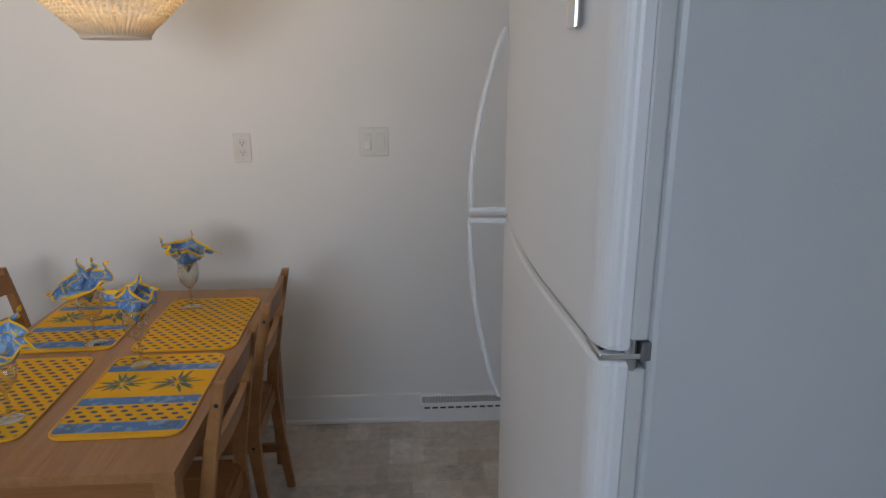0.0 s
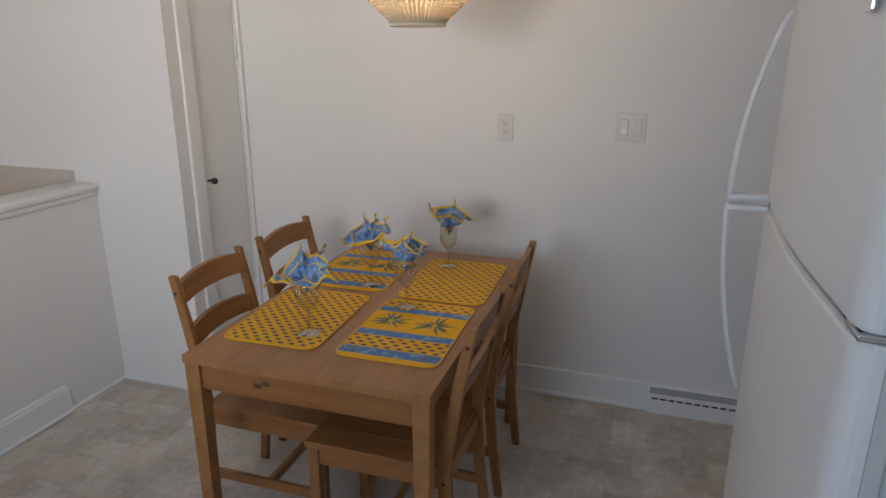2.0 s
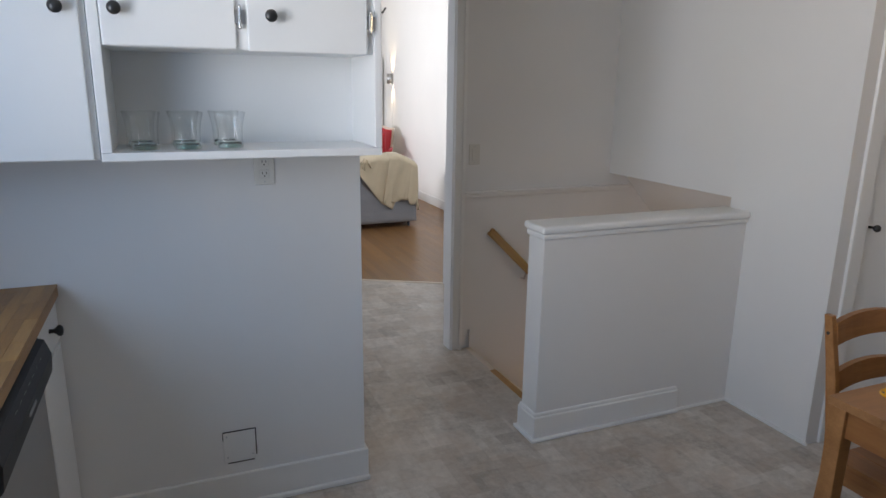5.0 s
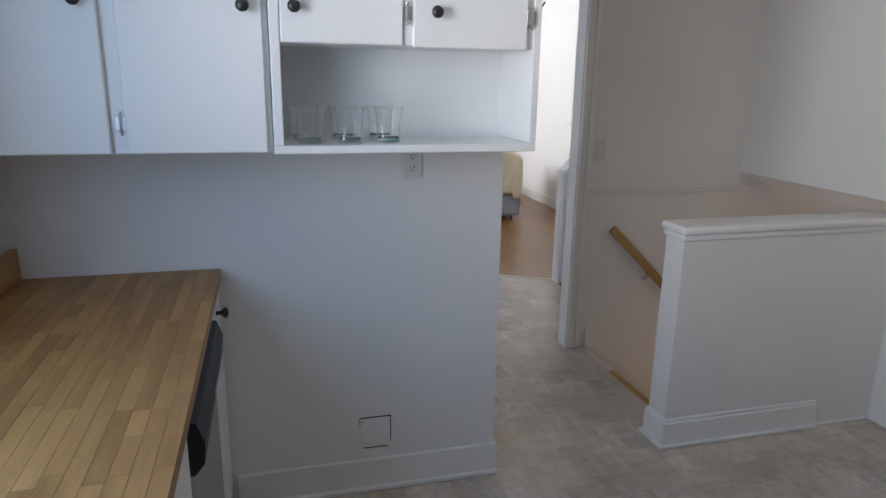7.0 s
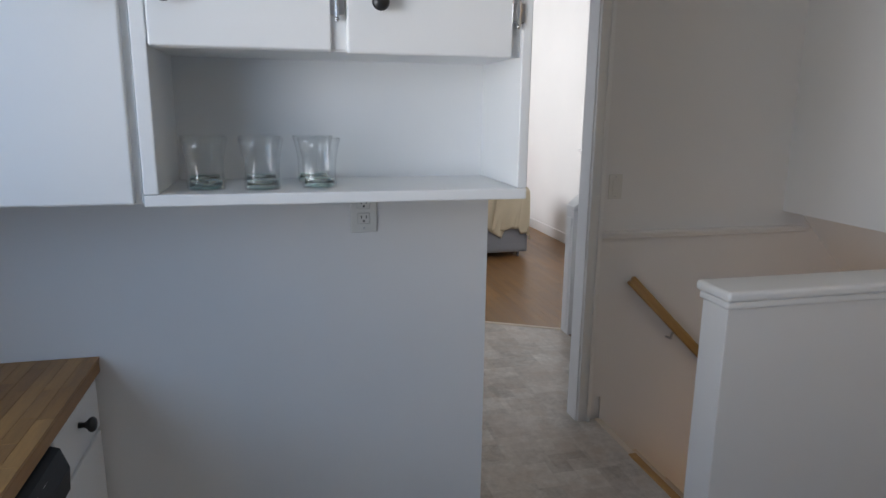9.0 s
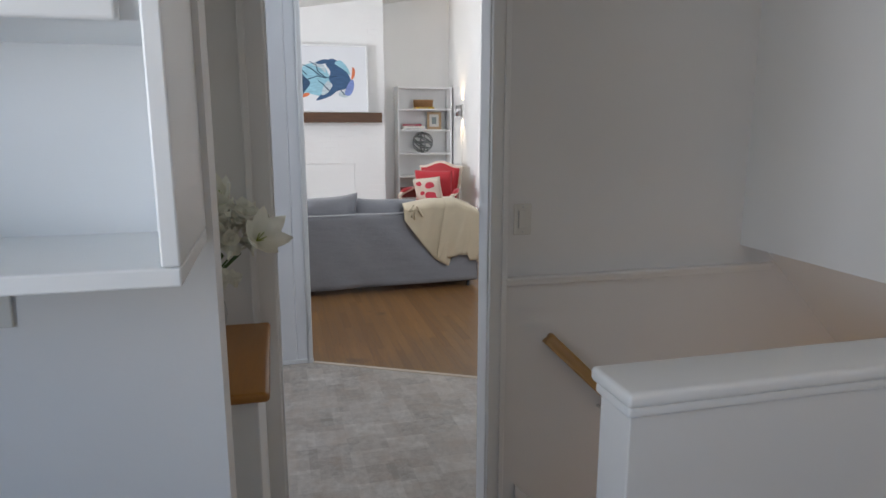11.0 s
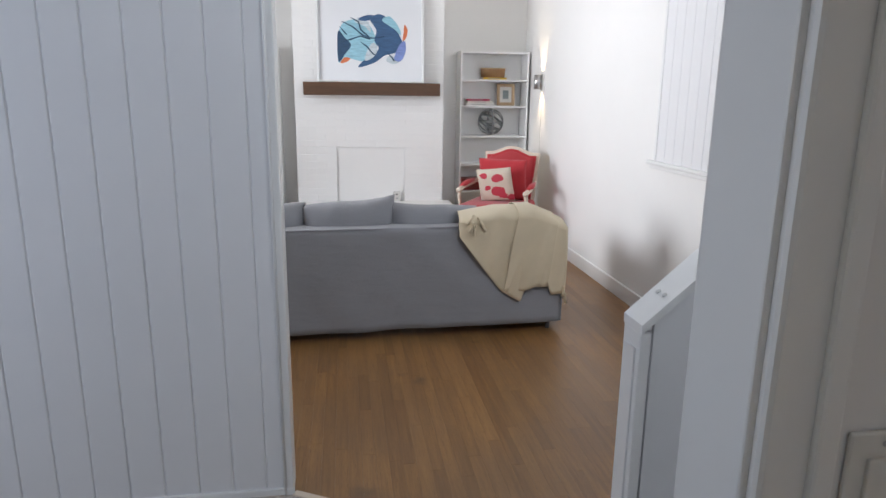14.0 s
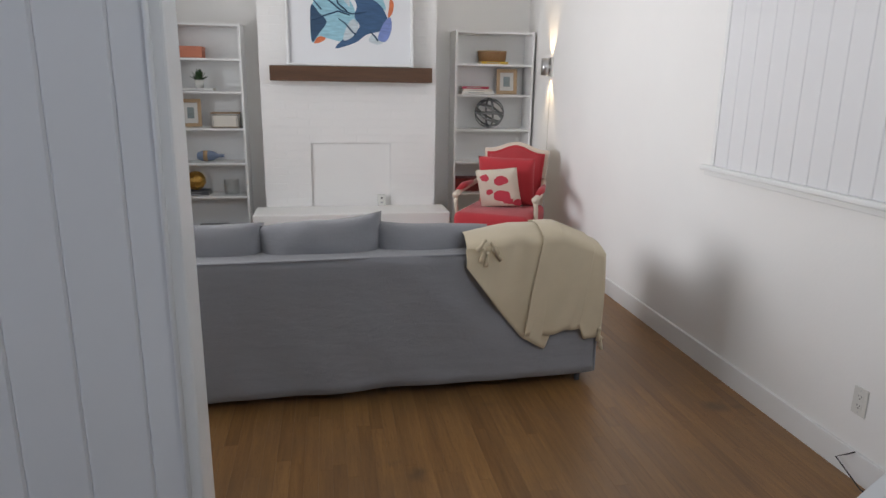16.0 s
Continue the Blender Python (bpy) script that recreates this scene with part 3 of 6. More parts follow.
# baseboard register
reg = thing("floor_register", (0.135, NY - 0.036, 0), "white metal baseboard heat register with a slotted top", "register")
part("body", prism([(0.0, 0.0), (0.036, 0.0), (0.036, 0.128), (0.022, 0.128), (0.0, 0.092)], "x", 0, 0.42), M_TRIM, reg)
for i in range(58):
    x = 0.012 + i * 0.0069
    part("slot", prism([(0.0035, 0.0965), (0.0175, 0.1195), (0.0165, 0.1215), (0.0025, 0.0985)], "x", x, x + 0.0033), M_SLOT, reg)
for i in range(11):
    part("lip_slot", prism([(-0.001, 0.070), (0.002, 0.070), (0.002, 0.078), (-0.001, 0.078)], "x", 0.02 + i * 0.036, 0.046 + i * 0.036), M_SLOT, reg)
part("lever", rounded(0.385, 0.391, 0.004, 0.016, 0.105, 0.128, 0.001), M_METAL, reg)


# refrigerator
fr = thing("refrigerator", (0.381, 0.818, 0.013), "white top-freezer refrigerator with bowed handles", "refrigerator")
part("cabinet", rounded(0, 0.70, 0, 0.80, -0.013, 1.73, 0.008), M_FRIDGESHADE, fr, "enamel side with its shade put into the colour")


def fridge_door(z0, z1, name):
    """The front is slightly bowed and its near edge rounded."""
    pts = []
    for i in range(15):
        f = i / 14
        pts.append((0.004 + 0.792 * f, -0.058 - 0.020 * math.sin(math.pi * f)))
    ring = [(0.796, -0.024), (0.004, -0.024)] + [(0.004, -0.036)] + [(0.006 + 0.044 * (1 - math.cos(w)), -0.040 - 0.0235 * math.sin(w)) for w in (math.pi / 2 * a / 8 for a in range(9))] + pts[2:13] + [(0.796 - 0.022 * (1 - math.cos(w)), -0.038 - 0.022 * math.sin(w)) for w in (math.pi / 2 * a / 6 for a in range(6, -1, -1))]
    bm = prism([(x, y) for y, x in ring], "z", z0, z1)
    edges = [e for e in bm.edges if abs(e.verts[0].co.z - e.verts[1].co.z) < 1e-5]
    bmesh.ops.bevel(bm, geom=edges, offset=0.008, segments=2, profile=0.5, affect="EDGES")
    return part(name, bm, M_FRIDGE, fr, "bowed white enamel door")


top = fridge_door(1.2455, 1.725, "freezer_door")
low = fridge_door(0.09, 1.236, "fridge_door")
part("gasket", rounded(-0.0235, 0.0, 0.005, 0.786, 1.26, 1.715, 0.004), M_SEAL, top, "grey door gasket")
part("gasket", rounded(-0.0235, 0.0, 0.005, 0.786, 0.10, 1.224, 0.004), M_SEAL, low, "grey door gasket")
part("gap_trim", rounded(-0.055, -0.004, 0.02, 0.78, 1.234, 1.248, 0.002), M_SLOT, fr, "dark gap between the doors")
part("hinge", rounded(-0.060, 0.002, 0.003, 0.06, 1.2368, 1.2450, 0.0015), M_CHROME, fr, "bright middle hinge plate")
part("hinge_block", rounded(-0.010, 0.002, 0.0, 0.02, 1.236, 1.260, 0.002), M_WIREGREY, fr, "dark steel hinge block")
part("hinge_pin", tube([(-0.02, 0.012, 1.222), (-0.02, 0.012, 1.262)], 0.008, 10), M_METAL, fr)
part("badge", rounded(-0.081, -0.074, 0.120, 0.160, 1.617, 1.70, 0.003), M_CHROME, fr, "small chrome badge")
part("toe_grille", rounded(-0.02, 0.02, 0.01, 0.79, 0.02, 0.085, 0.004), M_GASKET, fr)


def fridge_handle(z0, z1, out_at_start, parent):
    bm = bmesh.new()
    n, rings = 22, []
    for i in range(n + 1):
        f = i / n
        z = z0 + (z1 - z0) * f
        g = (1 - f) if out_at_start else f
        off = -0.066 - 0.075 * math.sin(math.pi / 2 * min(1, g * 1.02)) ** 0.8
        w = 0.0095 + 0.003 * g
        t = 0.0075
        rings.append([bm.verts.new((off + dx, 0.757 + dy, z)) for dx, dy in ((-t * .3, -w), (-t * .8, -w * .5), (-t, 0), (-t * .8, w * .5), (-t * .3, w), (t * .6, w * .7), (t * .6, -w * .7))])
    for a, b in zip(rings, rings[1:]):
        for j in range(7):
            bm.faces.new((a[j], a[(j + 1) % 7], b[(j + 1) % 7], b[j]))
    bm.faces.new(rings[0]), bm.faces.new(rings[-1])
    h = part("handle", bm, M_FRIDGE, parent, "long bowed white handle", True)
    zz = z0 if out_at_start else z1
    part("handle_foot", rounded(-0.146, -0.06, 0.742, 0.772, zz - 0.006, zz + 0.008, 0.004), M_FRIDGE, h)


fridge_handle(1.254, 1.648, True, top)
fridge_handle(0.78, 1.229, False, low)

# upper cabinets
cab = thing("upper_cabinet", (PX, -1.26, 1.35), "white painted wall cabinet with black knobs", "cabinet")
part("body", rounded(0.002, 0.297, 0.02, 0.825, 0, 1.05, 0.003), M_CAB, cab)


def cab_door(parent, y0, y1, z0, z1, knob_y, knob_z, hinge_y=None, hinge_zs=(), depth=0.297):
    dr = part("door", rounded(depth, depth + 0.019, y0, y1, z0, z1, 0.005, 3), M_CAB, parent)
    knob(dr, pose(depth + 0.019, knob_y, knob_z, 0, 90, 0))
    if hinge_y is not None:
        for hz in hinge_zs:
            h = part("hinge", tube([(depth + 0.021, hinge_y, hz - 0.024), (depth + 0.021, hinge_y, hz + 0.024)], 0.0052, 10), M_CHROME, dr, "nickel barrel hinge")
            part("leaf", rounded(depth + 0.0, depth + 0.0205, hinge_y - 0.014, hinge_y + 0.014, hz - 0.019, hz + 0.019, 0.001, 1), M_METAL, h)
            for e in (-0.028, 0.028):
                part("finial", lathe([(0.002, -0.005), (0.006, 0), (0.002, 0.005)], 8), M_CHROME, h, "", True, pose(depth + 0.021, hinge_y, hz + e))


cab_door(cab, 0.02, 0.405, 0.001, 1.045, 0.36, 0.392, 0.02, (0.08,))
cab_door(cab, 0.445, 0.812, 0.001, 1.045, 0.763, 0.392, 0.436, (0.084, 0.9))
unit = thing("open_shelf_cabinet", (PX, -0.432, 1.345), "white painted cabinet with an open shelf under two small doors", "cabinet")
part("back", rounded(0.002, 0.03, 0.0, 0.795, 0.02, 0.31, 0.002), M_CAB, unit)
part("shelf_board", rounded(0.002, 0.312, 0.0, 0.797, 0.0, 0.024, 0.003), M_CAB, unit, "shelf edge with chipped white paint")
part("side", rounded(0.002, 0.312, 0.0, 0.028, 0.0245, 1.05, 0.003), M_CAB, unit)
part("side", rounded(0.002, 0.312, 0.774, 0.797, 0.0245, 1.05, 0.003), M_CAB, unit)
part("upper_body", rounded(0.002, 0.297, 0.028, 0.774, 0.306, 1.05, 0.002), M_CAB, unit)
part("face_strip", rounded(0.29, 0.305, 0.37, 0.41, 0.31, 1.05, 0.002), M_CAB, unit)
cab_door(unit, 0.03, 0.372, 0.307, 1.04, 0.068, 0.4, 0.383, (0.395, 0.95))
cab_door(unit, 0.402, 0.752, 0.303, 1.04, 0.466, 0.4, 0.762, (0.395, 0.95))
part("cup_hook", tube([(0.25, 0.797, 0.44), (0.25, 0.82, 0.435), (0.25, 0.83, 0.45)], 0.003, 6), M_DARKMETAL, unit)


# tumblers on the shelf
def tumbler():
    ob = thing("glass_tumbler", (0, 0, 0), "empty flared square tumbler of thick clear glass", "glass", "tumblers on the shelf")
    bm = bmesh.new()
    def ring(r, z, sq):
        vs = []
        for j in range(24):
            a = 2 * math.pi * j / 24
            c, s = math.cos(a), math.sin(a)
            k = 1 / max(abs(c), abs(s))
            q = (1 - sq) + sq * min(k, 1.22)
            vs.append(bm.verts.new((r * c * q, r * s * q, z)))
        return vs
    rings = [ring(0.035, 0.0, 0.6), ring(0.0375, 0.005, 0.6), ring(0.0355, 0.022, 0.5), ring(0.0365, 0.055, 0.35), ring(0.0415, 0.085, 0.15), ring(0.0475, 0.106, 0.0), ring(0.0455, 0.1065, 0.0), ring(0.0450, 0.104, 0.0)]
    for a, b in zip(rings, rings[1:]):
        for j in range(24):
            bm.faces.new((a[j], a[(j + 1) % 24], b[(j + 1) % 24], b[j]))
    bm.faces.new(rings[0][::-1])
    part("body", bm, M_GREENGLASS, ob, "", True)
    part("base", lathe([(0.001, 0.001), (0.032, 0.001), (0.0345, 0.006), (0.032, 0.0185), (0.001, 0.0185)], 20), M_GLASSBASE, ob, "thick greenish base", True)
    return ob


tb = tumbler()
spots = [(-2.138, -0.324), (-2.128, -0.208), (-2.150, -0.086), (-2.245, -0.338), (-2.250, -0.214), (-2.262, -0.094)]
for i, (x, y) in enumerate(spots):
    m = pose(x, y, 1.3695, 0, 0, (20, 8, -10, 35, 14, 3)[i])
    if i == 0:
        tb.matrix_basis = m
    else:
        copy_thing(tb, m)

# base cabinets, dishwasher, worktop
basec = thing("base_cabinet", (-2.36, -1.24, 0), "narrow white painted base cabinet with a drawer", "cabinet")
part("body", rounded(0, 0.345, 0, 0.588, 0.1, 0.888, 0.003), M_CAB, basec)
part("kick", rounded(0, 0.345, 0, 0.54, 0, 0.1, 0.002), M_BLACK, basec)
dw = part("drawer", rounded(0.02, 0.335, 0.588, 0.606, 0.755, 0.88, 0.004), M_CAB, basec)
knob(dw, pose(0.18, 0.606, 0.835, -90, 0, 0))
part("door", rounded(0.02, 0.335, 0.588, 0.606, 0.12, 0.745, 0.004), M_CAB, basec)
dish = thing("dishwasher", (-2.01, -1.24, 0), "built-in dishwasher with a black control panel and steel front", "dishwasher")
part("tub", rounded(0, 0.61, 0, 0.585, 0.02, 0.885, 0.004), M_BLACK, dish)
part("door_panel", rounded(0.005, 0.605, 0.585, 0.607, 0.11, 0.765, 0.006), M_STEEL, dish, "brushed steel door")
ctl = part("control_panel", prism([(0.586, 0.755), (0.612, 0.755), (0.632, 0.78), (0.636, 0.83), (0.622, 0.872), (0.586, 0.885)], "x", 0.003, 0.607), M_BLACK, dish, "sloped glossy black control panel")
for i in range(7):
    part("button", rounded(0.10 + 0.05 * i, 0.125 + 0.05 * i, 0.622, 0.6275, 0.853, 0.857, 0.001, 1), M_GASKET, ctl, "small grey mark")
part("trim_bar", rounded(0.26, 0.34, 0.632, 0.6375, 0.805, 0.813, 0.001), M_STEEL, ctl)
part("kick_plate", rounded(0.005, 0.605, 0.54, 0.56, 0.02, 0.108, 0.003), M_BLACK, dish)
base2 = thing("sink_base_cabinet", (-1.395, -1.24, 0), "white painted base cabinet under the worktop", "cabinet")
part("body", rounded(0, 1.25, 0, 0.588, 0.1, 0.888, 0.003), M_CAB, base2)
part("kick", rounded(0, 1.25, 0, 0.54, 0, 0.1, 0.002), M_BLACK, base2)
for i in range(3):
    q = part("door", rounded(0.02 + 0.41 * i, 0.41 + 0.41 * i, 0.588, 0.606, 0.12, 0.87, 0.004), M_CAB, base2)
    knob(q, pose(0.37 + 0.41 * i, 0.606, 0.80, -90, 0, 0))
wt = thing("worktop", (-2.36, -1.24, 0.89), "oiled butcher-block worktop of narrow glued staves", "worktop")
part("core", rounded(0.002, 2.215, 0, 0.614, 0, 0.034, 0.004), M_BLOCK, wt)
rnd = random.Random(5)
y = 0.0
while y < 0.612:
    w = 0.0342
    x = 0.002 - rnd.random() * 0.3
    while x < 2.215:
        ln = rnd.uniform(0.09, 0.32)
        a, b = max(x, 0.002), min(x + ln, 2.217)
        if b - a > 0.02:
            part("stave", rounded(a, b - 0.0003, y, min(y + w, 0.615) - 0.0003, 0.033, 0.0405, 0.0006, 1), M_BLOCK, wt)
        x += ln
    y += w
up_s = thing("backsplash_upstand", (-2.36, -1.242, 0.93), "low butcher-block upstand behind the worktop", "upstand")
part("board", rounded(0.002, 2.215, 0, 0.024, 0.0005, 0.10, 0.004), M_BLOCK, up_s)


# dining table
TX0, TX1, TY0, TY1, TZ = -1.162, -0.412, 1.364, 2.540, 0.75
tab = thing("dining_table", ((TX0 + TX1) / 2, (TY0 + TY1) / 2, 0), "antique-stained knotty pine dining table", "table")
hx, hy = (TX1 - TX0) / 2, (TY1 - TY0) / 2
for i in range(5):
    a = -hx + i * 2 * hx / 5
    part("top_board", rounded(a, a + 2 * hx / 5 - 0.0001, -hy, hy, TZ - 0.024, TZ, 0.0006, 1), M_PINE_TOP, tab, "", False)
for sx in (-1, 1):
    part("apron", rounded(sx * (hx - 0.045) - 0.011, sx * (hx - 0.045) + 0.011, -hy + 0.045, hy - 0.045, TZ - 0.108, TZ - 0.024, 0.002), M_PINE, tab)
for sy in (-1, 1):
    part("apron", rounded(-hx + 0.045, hx - 0.045, sy * (hy - 0.028) - 0.011, sy * (hy - 0.028) + 0.011, TZ - 0.108, TZ - 0.024, 0.002), M_SEAT, tab)
    if sy < 0:
        for kx, kz in ((-0.115, 0.692), (-0.142, 0.682)):
            part("knot", lathe([(0.011, 0), (0.009, 0.0008), (0.003, 0.0012)], 12), M_MANTEL, tab, "dark pine knot", False, pose(kx, -hy + 0.0172, kz, 90, 0, 0) @ Matrix.Diagonal((1.5, 0.8, 1, 1)))
for sx in (-1, 1):
    for sy in (-1, 1):
        cx, cy = sx * (hx - 0.027), sy * (hy - 0.027)
        bm = rounded(-0.024, 0.024, -0.024, 0.024, 0, TZ - 0.024, 0.003)
        for v in bm.verts:
            f = max(0, (0.6 - v.co.z) / 0.6)
            v.co.x *= 1 - 0.22 * f
            v.co.y *= 1 - 0.22 * f
        part("leg", bm, M_PINE, tab, "", False, pose(cx, cy, 0))


# dining chairs: the back is towards local +x, the seat reaches -x
def chair():
    ob = thing("dining_chair", (0, 0, 0), "antique-stained pine ladder-back dining chair tucked under the table", "chair", "chairs round the dining table")
    W = 0.185
    for s in (-1, 1):
        bm = bmesh.new()
        rings = []
        for z, x, t in ((0, 0.030, 0.030), (0.25, 0.0, 0.036), (0.43, -0.012, 0.040), (0.52, -0.004, 0.038), (0.72, 0.030, 0.033), (0.89, 0.066, 0.026)):
            rings.append([bm.verts.new((x + dx * t / 2, s * (W - 0.011) + dy, z)) for dx, dy in ((-1, -0.011), (1, -0.011), (1, 0.011), (-1, 0.011))])
        for a, b in zip(rings, rings[1:]):
            for j in range(4):
                bm.faces.new((a[j], a[(j + 1) % 4], b[(j + 1) % 4], b[j]))
        bm.faces.new(rings[0]), bm.faces.new(rings[-1])
        bmesh.ops.bevel(bm, geom=bm.edges[:], offset=0.002, segments=1, affect="EDGES")
        part("back_post", bm, M_PINE, ob)
        part("bolt", lathe([(0.0055, 0), (0.0055, 0.0015), (0.002, 0.002)], 10), M_DARKMETAL, ob, "black bolt head", False, pose(0.055, s * (W + 0.0001), 0.835, -90 * s, 0, 0))
        part("bolt", lathe([(0.0055, 0), (0.0055, 0.0015), (0.002, 0.002)], 10), M_DARKMETAL, ob, "black bolt head", False, pose(-0.012, s * (W + 0.0001), 0.40, -90 * s, 0, 0))
        part("front_leg", rounded(-0.445, -0.410, s * (W - 0.015) - 0.015, s * (W - 0.015) + 0.015, 0, 0.43, 0.003), M_PINE, ob)
        part("side_rail", rounded(-0.41, -0.03, s * (W - 0.016) - 0.009, s * (W - 0.016) + 0.009, 0.375, 0.43, 0.002), M_SEAT, ob)
        part("side_stretcher", rounded(-0.41, 0.0, s * (W - 0.016) - 0.008, s * (W - 0.016) + 0.008, 0.16, 0.195, 0.002), M_SEAT, ob)
    for z0, z1, x in ((0.80, 0.868, 0.0525), (0.655, 0.715, 0.026)):
        bm = bmesh.new()
        rings = []
        for i in range(9):
            f = i / 8 * 2 - 1
            bow = 0.016 * (1 - f * f)
            lift = 0.018 * (1 - f * f)
            rings.append([bm.verts.new((x + bow + dx - (0.012 if up_ else 0), f * (W - 0.02), z)) for dx, z, up_ in ((-0.009, z0 + lift * 0.6, 1), (0.009, z0 + lift * 0.6, 1), (0.009, z1 + lift, 0), (-0.009, z1 + lift, 0))])
        for a, b in zip(rings, rings[1:]):
            for j in range(4):
                bm.faces.new((a[j], a[(j + 1) % 4], b[(j + 1) % 4], b[j]))
        bm.faces.new(rings[0]), bm.faces.new(rings[-1])
        part("back_slat", bm, M_PINE, ob)
    for i in range(4):
        a = -W + i * W / 2
        part("seat_board", rounded(-0.455, -0.012, a, a + W / 2 - 0.0005, 0.43, 0.452, 0.0025), M_SEAT, ob)
    part("front_rail", rounded(-0.438, -0.420, -W + 0.03, W - 0.03, 0.375, 0.43, 0.002), M_PINE, ob)
    part("back_rail", rounded(-0.022, -0.004, -W + 0.02, W - 0.02, 0.375, 0.43, 0.002), M_PINE, ob)
    part("stretcher", rounded(-0.23, -0.212, -W + 0.02, W - 0.02, 0.162, 0.192, 0.002), M_PINE, ob)
    return ob


ch = chair()
ch.matrix_basis = pose(-0.405, 1.675, 0, 0, 0, 0)
copy_thing(ch, pose(-0.402, 2.175, 0, 0, 0, 1))
copy_thing(ch, pose(-1.292, 1.765, 0, 0, 0, 180))
copy_thing(ch, pose(-1.288, 2.245, 0, 0, 0, 179))


# placemats
def mat_print(name, banded):
    m, n, l, b = nodes_of(name)
    tc = n.new("ShaderNodeTexCoord")
    sp = n.new("ShaderNodeSeparateXYZ")
    l.new(tc.outputs["Object"], sp.inputs[0])
    x, y = sp.outputs[0], sp.outputs[1]

    def dots(sx, sy, ox, oy, rx, ry):
        fx = mathn(n, l, "ABSOLUTE", mathn(n, l, "SUBTRACT", mathn(n, l, "FRACT", mathn(n, l, "MULTIPLY_ADD", x, 1 / sx, 10 + ox)), 0.5))
        fy = mathn(n, l, "ABSOLUTE", mathn(n, l, "SUBTRACT", mathn(n, l, "FRACT", mathn(n, l, "MULTIPLY_ADD", y, 1 / sy, 10 + oy)), 0.5))
        e = mathn(n, l, "ADD", mathn(n, l, "POWER", mathn(n, l, "DIVIDE", fx, rx), 2.0), mathn(n, l, "POWER", mathn(n, l, "DIVIDE", fy, ry), 2.0))
        return mathn(n, l, "LESS_THAN", e, 1.0)

    yellow, blue = (0.80, 0.43, 0.012), (0.10, 0.21, 0.46)
    fine = noise_tex(n, l, tc.outputs["Object"], 60, 4)
    c = mixc(n, l, fine, (0.72, 0.37, 0.008), yellow)
    d = mathn(n, l, "MAXIMUM", dots(0.037, 0.041, 0, 0, 0.25, 0.14), dots(0.037, 0.041, 0.5, 0.5, 0.25, 0.14))
    if banded:
        def band(a, e):
            return mathn(n, l, "MULTIPLY", mathn(n, l, "GREATER_THAN", y, a), mathn(n, l, "LESS_THAN", y, e))
        zone = mathn(n, l, "MAXIMUM", band(-0.153, -0.073), band(0.162, 0.215))
        c = mixc(n, l, mathn(n, l, "MULTIPLY", d, zone), c, (0.06, 0.085, 0.16))
        stripes = mathn(n, l, "MAXIMUM", mathn(n, l, "MAXIMUM", band(-0.20, -0.155), band(-0.07, -0.03)), band(0.12, 0.157))
        swirl = noise_tex(n, l, tc.outputs["Object"], 38, 3)
        bl = mixc(n, l, mathn(n, l, "GREATER_THAN", swirl, 0.56), blue, (0.20, 0.33, 0.52))
        c = mixc(n, l, stripes, c, bl)
    else:
        c = mixc(n, l, d, c, (0.06, 0.085, 0.15))
    l.new(c, b.inputs["Base Color"])
    b.inputs["Roughness"].default_value = 0.85
    bump(n, l, b, noise_tex(n, l, tc.outputs["Object"], 500, 2), 0.3, 0.001)
    return m


M_MATDOT, M_MATBAND = mat_print("placemat_print_sprigs", False), mat_print("placemat_print_bands", True)
M_OLIVE, M_BERRY = cloth("olive_print", (0.10, 0.15, 0.045), 0.2), cloth("berry_print", (0.09, 0.18, 0.42), 0.15)
M_YELLOW = cloth("yellow_binding", (0.78, 0.40, 0.01), 0.08)


def rrect(hx, hy, r, n=6):
    out = []
    for cx, cy, a0 in ((hx - r, hy - r, 0), (-hx + r, hy - r, 90), (-hx + r, -hy + r, 180), (hx - r, -hy + r, 270)):
        for i in range(n + 1):
            a = radians(a0 + 90 * i / n)
            out.append((cx + r * math.cos(a), cy + r * math.sin(a)))
    return out


def spray(x, y, turn, seed, parent, size=1.0):
    """A printed olive branch: narrow leaves fanned from one stalk, with a few olives."""
    rnd = random.Random(seed)
    for i in range(13):
        a = turn + (i - 6) * 24 + rnd.uniform(-8, 8)
        ln, w = size * rnd.uniform(0.034, 0.066), size * rnd.uniform(0.0030, 0.0048)
        ring = [(0.006, 0), (ln * 0.4, w), (ln * 0.75, w * 0.7), (ln, 0), (ln * 0.75, -w * 0.7), (ln * 0.4, -w)]
        part("olive_leaf", prism(ring, "z", 0.0040, 0.0046 + 0.00003 * i), M_OLIVE, parent, "", False, pose(x, y, 0, 0, 0, a))
    for i in range(4):
        a, r = radians(turn + i * 95 + rnd.uniform(-20, 20)), size * rnd.uniform(0.014, 0.03)
        part("olive", lathe([(0.0055, 0.0040), (0.0055, 0.0052)], 8), M_BERRY, parent, "blue printed olive", False, pose(x + r * math.cos(a), y + r * math.sin(a), 0))


def placemat(x, y, turn, material, label, flip=0):
    ob = thing("placemat", (x, y, TZ), label, "placemat", "placemats on the table", turn + flip)
    part("pad", prism(rrect(0.152, 0.219, 0.035), "z", 0.0, 0.0042), material, ob)
    if material is M_MATBAND:
        spray(-0.082, 0.045, 100, 3, ob, 1.15)
        spray(0.065, 0.045, 75, 5, ob, 1.2)
        spray(0.12, -0.178, 170, 7, ob, 0.5)
        spray(-0.12, -0.178, 20, 8, ob, 0.5)
    ring = rrect(0.155, 0.222, 0.037)
    pts = [(a, b, 0.003) for a, b in ring]
    part("binding", tube(pts + [pts[0]], 0.0036, 8), M_YELLOW, ob, "yellow bound edge", True)


